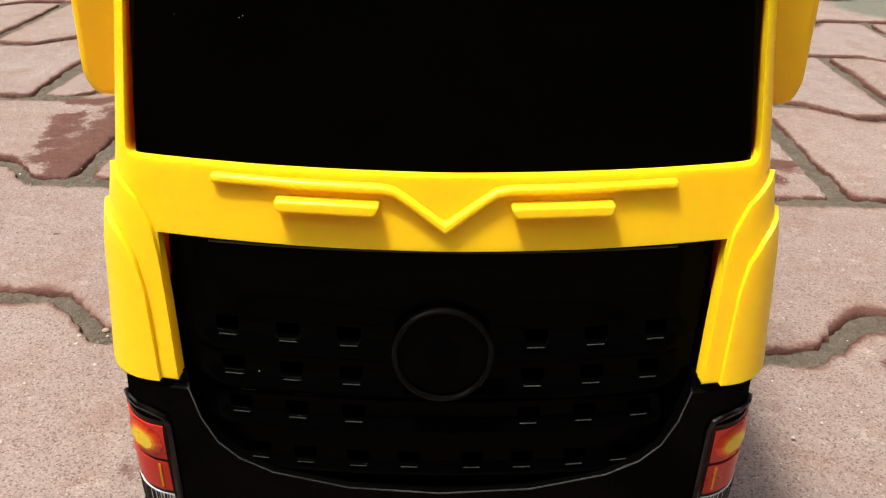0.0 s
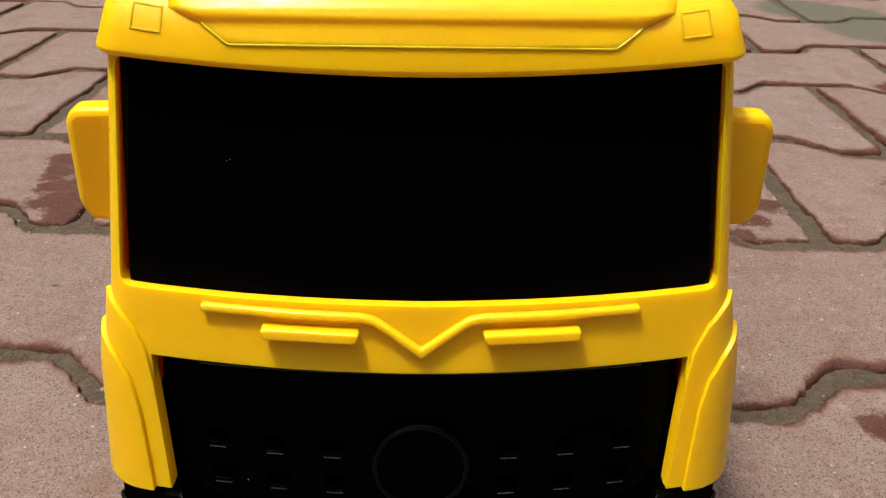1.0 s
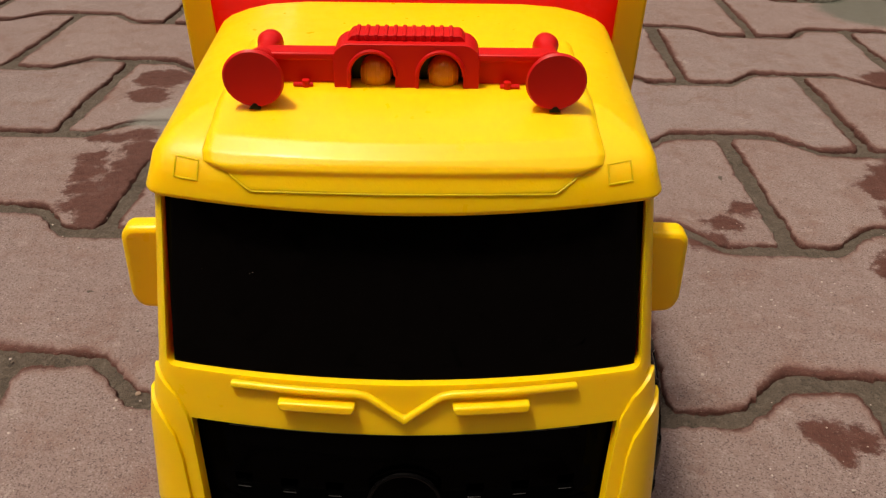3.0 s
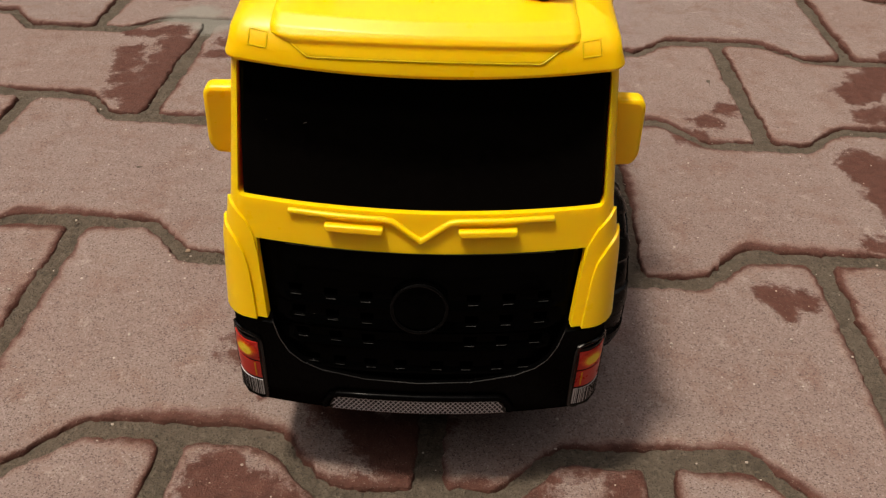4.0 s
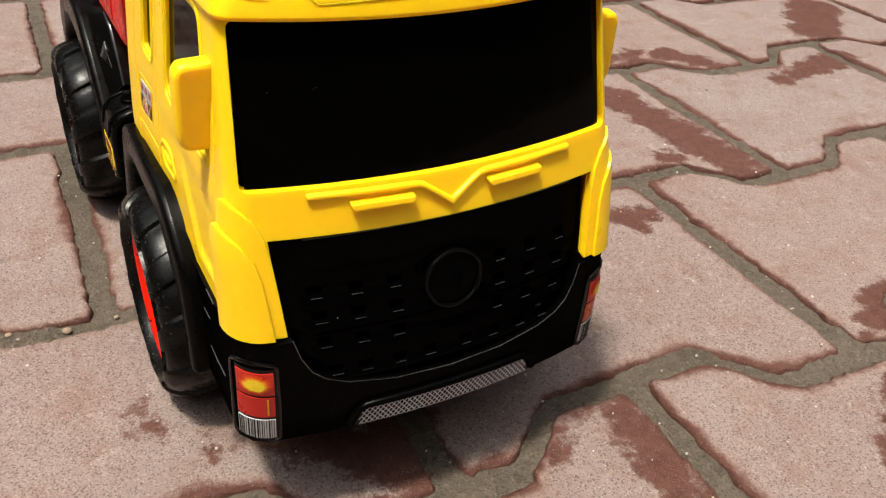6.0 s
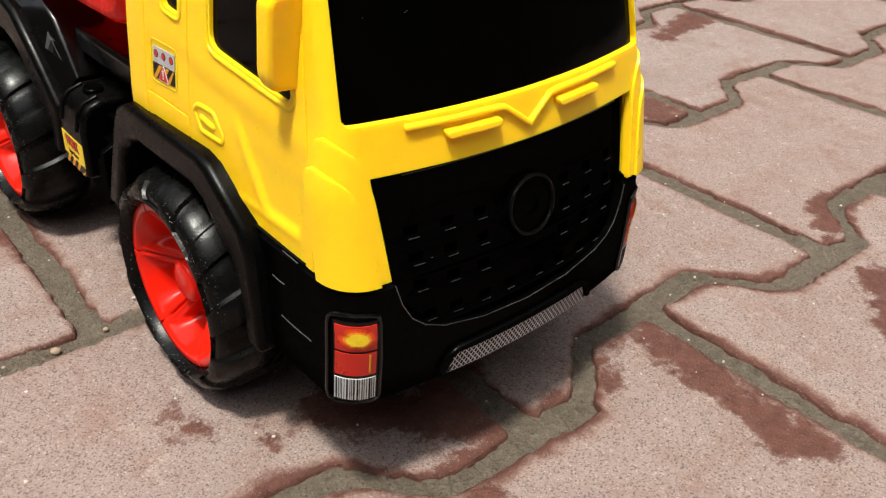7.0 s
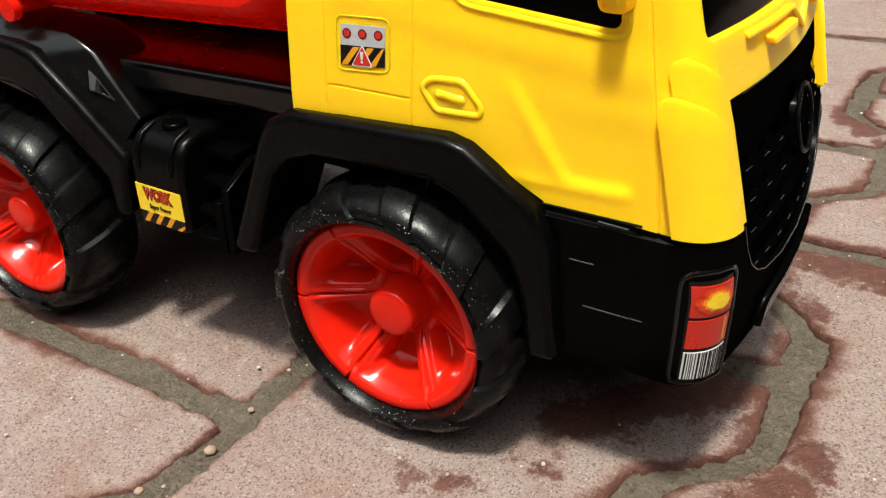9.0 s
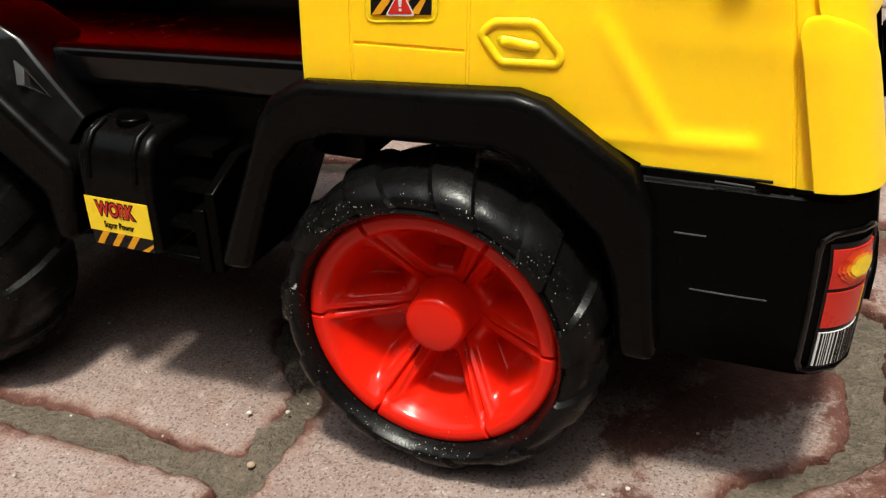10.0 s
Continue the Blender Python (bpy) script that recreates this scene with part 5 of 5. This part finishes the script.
# ---- ground ----
def ground():
    bm = bmesh.new()
    x0, x1, y0, y1, step = -0.80, 0.90, -0.50, 1.30, 0.005
    nx, ny = round((x1 - x0) / step), round((y1 - y0) / step)
    grid = []
    for j in range(ny + 1):
        row = []
        for i in range(nx + 1):
            x, y = x0 + i * step, y0 + j * step
            h = 0.0016 * noise.noise((x * 110, y * 110, 0)) + 0.0020 * noise.noise((x * 40, y * 40, 0)) + 0.0014 * noise.noise((x * 12, y * 12, 3))
            row.append(bm.verts.new((x, y, -0.0029 + h)))
        grid.append(row)
    for j in range(ny):
        for i in range(nx):
            bm.faces.new((grid[j][i], grid[j][i + 1], grid[j + 1][i + 1], grid[j + 1][i]))
    far = [bm.verts.new(p) for p in ((-60, -60, -0.006), (60, -60, -0.006), (60, 60, -0.006), (-60, 60, -0.006))]
    edges = [grid[0], [grid[j][nx] for j in range(ny + 1)], grid[ny][::-1], [grid[j][0] for j in range(ny, -1, -1)]]
    for k in range(4):
        bm.faces.new([far[k], far[(k + 1) % 4]] + edges[k][::-1])
    me = bpy.data.meshes.new("ground")
    bmesh.ops.recalc_face_normals(bm, faces=bm.faces)
    bm.to_mesh(me)
    bm.free()
    me.materials.append(SAND)
    me.shade_smooth()
    return tagged(new("ground", me), "damp grey-brown sand in the joints and beneath the paving", "ground", kind="structure")


ground()


def screen_walls():
    """Plain walls added well outside the view, to keep out low sky light."""
    for name, x0, x1, y0, y1, top in (("wall_west", -2.55, -2.35, -2.35, 3.2, 2.2), ("wall_east", 2.35, 2.55, -2.35, 3.2, 2.4), ("wall_south", -2.55, 2.55, -2.55, -2.35, 2.3), ("wall_north", -2.55, 2.55, 3.2, 3.4, 2.4)):
        bm = bmesh.new()
        box(bm, x0, x1, y0, y1, -0.02, top)
        ob = part(name, bm, SCREEN_PLASTER, None)
        tagged(ob, "added plain grey-brown wall, out of view, that blocks low sky light", "wall", kind="structure")


screen_walls()

# rows of bone-shaped paving stones in running bond, laid at a slight angle to the truck
ROW_PITCH, STONE_PITCH, AMP, GAP = 0.1705, 0.2368, 0.0160, 0.0060
ROW_EDGES = {-1: -0.0025, 0: 0.1680, 1: 0.3435, 2: 0.5120}
ROW_JOINTS = {-1: (0.1147, 0.2335), 0: (0.0050, 0.2375), 1: (0.1230, 0.2335), 2: (0.0035, 0.2430), 3: (0.1295, 0.2365)}


def row_edge(row):
    """The middle of the joint behind a row."""
    return ROW_EDGES.get(row, -0.0025 + (row + 1) * ROW_PITCH)


def row_joints(row):
    """One cross joint of a row, and the pitch of its stones."""
    return ROW_JOINTS.get(row, (0.004 + (row % 2) * STONE_PITCH / 2, STONE_PITCH))


def edge_line(row, x):
    """The joint behind this row: it stands proud round this row's own cross joints and sinks between them."""
    a, p = row_joints(row)
    j = a + round((x - a) / p) * p
    f = 1 - 2 * max(0.0, min(1.0, (abs(x - j) - 0.046) / 0.031))
    return row_edge(row) + AMP * f


def paving():
    pavement = new("pavement")
    pavement.matrix_world = pose(0, 0, 0, 0, 0, -2.1)
    tagged(pavement, "pinkish bone-shaped concrete paving stones with damp edges", "pavement", kind="structure")
    rnd = random.Random(11)
    for row in range(-3, 8):
        a, p = row_joints(row)
        k0, k1 = math.floor((-0.85 - a) / p), math.ceil((0.95 - a) / p)
        for k in range(k0, k1):
            xa, xb = a + k * p + GAP, a + (k + 1) * p - GAP
            n = 100
            xs = [xa + (xb - xa) * (i / n) for i in range(n + 1)]
            low = [Vector((x, edge_line(row - 1, x) + GAP)) for x in xs]
            top = [Vector((x, edge_line(row, x) - GAP)) for x in xs]
            loop = low + [low[-1].lerp(top[-1], f) for f in (q / 52 for q in range(1, 52))] + top[::-1] + [top[0].lerp(low[0], f) for f in (q / 52 for q in range(1, 52))]
            m = len(loop)
            # round the corners and wear the edge
            for _ in range(5):
                loop = [(loop[i - 1] + loop[i] * 2 + loop[(i + 1) % m]) / 4 for i in range(m)]
            c = sum(loop, Vector((0, 0))) / m
            worn = []
            for i, v in enumerate(loop):
                e = (loop[(i + 1) % m] - loop[i - 1]).normalized()
                nrm = Vector((e.y, -e.x))
                j = 0.0013 * noise.noise((v.x * 420, v.y * 420, row)) + 0.0016 * noise.noise((v.x * 170, v.y * 170, row)) + 0.0014 * noise.noise((v.x * 60, v.y * 60, row)) + 0.0022 * noise.noise((v.x * 18, v.y * 18, row + 9))
                worn.append((v + nrm * j, nrm))
            z = rnd.uniform(-0.0008, 0.0008)
            tilt = (rnd.uniform(-0.004, 0.004), rnd.uniform(-0.004, 0.004))
            bm = bmesh.new()
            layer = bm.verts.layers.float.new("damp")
            rings = []
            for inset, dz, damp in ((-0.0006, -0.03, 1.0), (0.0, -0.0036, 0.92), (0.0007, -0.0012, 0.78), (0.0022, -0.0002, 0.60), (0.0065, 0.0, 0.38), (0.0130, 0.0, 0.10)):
                ring = []
                for v, nrm in worn:
                    aim = Vector((max(xa + 0.055, min(xb - 0.055, v.x)), c.y)) - v
                    q = v + aim.normalized() * inset
                    vert = bm.verts.new((q.x, q.y, z + dz + (q.x - c.x) * tilt[0] + (q.y - c.y) * tilt[1]))
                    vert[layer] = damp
                    ring.append(vert)
                rings.append(ring)
            for r0, r1 in zip(rings, rings[1:]):
                for i in range(m):
                    j = (i + 1) % m
                    bm.faces.new((r0[i], r0[j], r1[j], r1[i]))
            bm.faces.new(rings[-1])
            me = bpy.data.meshes.new("paving_stone")
            bm.to_mesh(me)
            bm.free()
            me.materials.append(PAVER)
            me.shade_smooth()
            me.set_sharp_from_angle(angle=radians(50))
            new("paving_stone", me).parent = pavement


paving()


def paving_field():
    """More paving out to the added walls, past the stones that are built one by one."""
    verts, faces = [], []
    for row in range(-13, 19):
        mid, low_mid = row_edge(row), row_edge(row - 1)
        a, p = row_joints(row)
        k0, k1 = math.floor((-0.85 - a) / p), math.ceil((0.95 - a) / p)
        for k in range(-12, 12):
            if -3 <= row <= 7 and k0 <= k < k1:
                continue
            xa, xb = a + k * p + GAP, a + (k + 1) * p - GAP
            c = (xa + xb) / 2
            waist = [(xa, 1), (xa + 0.040, 1), (xa + 0.071, -1), (xb - 0.071, -1), (xb - 0.040, 1), (xb, 1)]
            outline = [(x, low_mid - AMP * f + GAP) for x, f in waist] + [(x, mid + AMP * f - GAP) for x, f in waist[::-1]]
            if min(x for x, y in outline) < -2.22 or max(x for x, y in outline) > 2.22 or min(y for x, y in outline) < -2.22 or max(y for x, y in outline) > 3.06:
                continue
            n, m = len(verts), len(outline)
            cy = (mid + low_mid) / 2
            for inset, z in ((0.0, -0.012), (0.0, -0.0030), (0.003, 0.0)):
                for x, y in outline:
                    d = Vector((c - x, cy - y)).normalized() * inset
                    verts.append((x + d.x, y + d.y, z))
            for ring in (0, 1):
                for i in range(m):
                    j = (i + 1) % m
                    faces.append((n + ring * m + i, n + ring * m + j, n + (ring + 1) * m + j, n + (ring + 1) * m + i))
            faces.append(tuple(n + 2 * m + i for i in range(m)))
    me = bpy.data.meshes.new("paving_field")
    me.from_pydata(verts, [], faces)
    me.materials.append(PAVER)
    ob = new("paving_field", me)
    ob.parent = bpy.data.objects["pavement"]
    tagged(ob, "more of the same paving out to the added walls", kind="stuff")


paving_field()


def grit():
    """Loose grains of sand and a few small pebbles."""
    rnd = random.Random(21)
    bm = bmesh.new()
    for _ in range(420):
        x, y, r = rnd.uniform(-0.32, 0.34), rnd.uniform(-0.12, 0.36), rnd.choice((0.0004, 0.0005, 0.0006, 0.0009))
        bmesh.ops.create_icosphere(bm, subdivisions=1, radius=r, matrix=Matrix.Translation((x, y, 0.0006)) @ Matrix.Diagonal((1.0, rnd.uniform(0.6, 1.2), 0.7, 1)))
    me = bpy.data.meshes.new("sand_grains")
    bm.to_mesh(me)
    bm.free()
    me.materials.append(GRAIN)
    tagged(new("sand_grains", me), "scattered pale sand grains on the paving", "sand", kind="stuff")
    for x, y, r in ((-0.124, 0.156, 0.0021), (-0.150, 0.164, 0.0016), (-0.100, 0.158, 0.0013)):
        bm = bmesh.new()
        bmesh.ops.create_icosphere(bm, subdivisions=3, radius=r)
        for v in bm.verts:
            v.co *= 1 + 0.25 * noise.noise(v.co * 500 + Vector((x * 100, 0, 0)))
            v.co.z *= 0.7
        me = bpy.data.meshes.new("pebble")
        bm.to_mesh(me)
        bm.free()
        me.materials.append(PEBBLE)
        me.shade_smooth()
        ob = new("pebble", me)
        ob.location = (x, y, -0.0026 + r * 0.5)
        tagged(ob, "small pale pebble lying in the joint sand", "pebble", "loose pebbles")


grit()
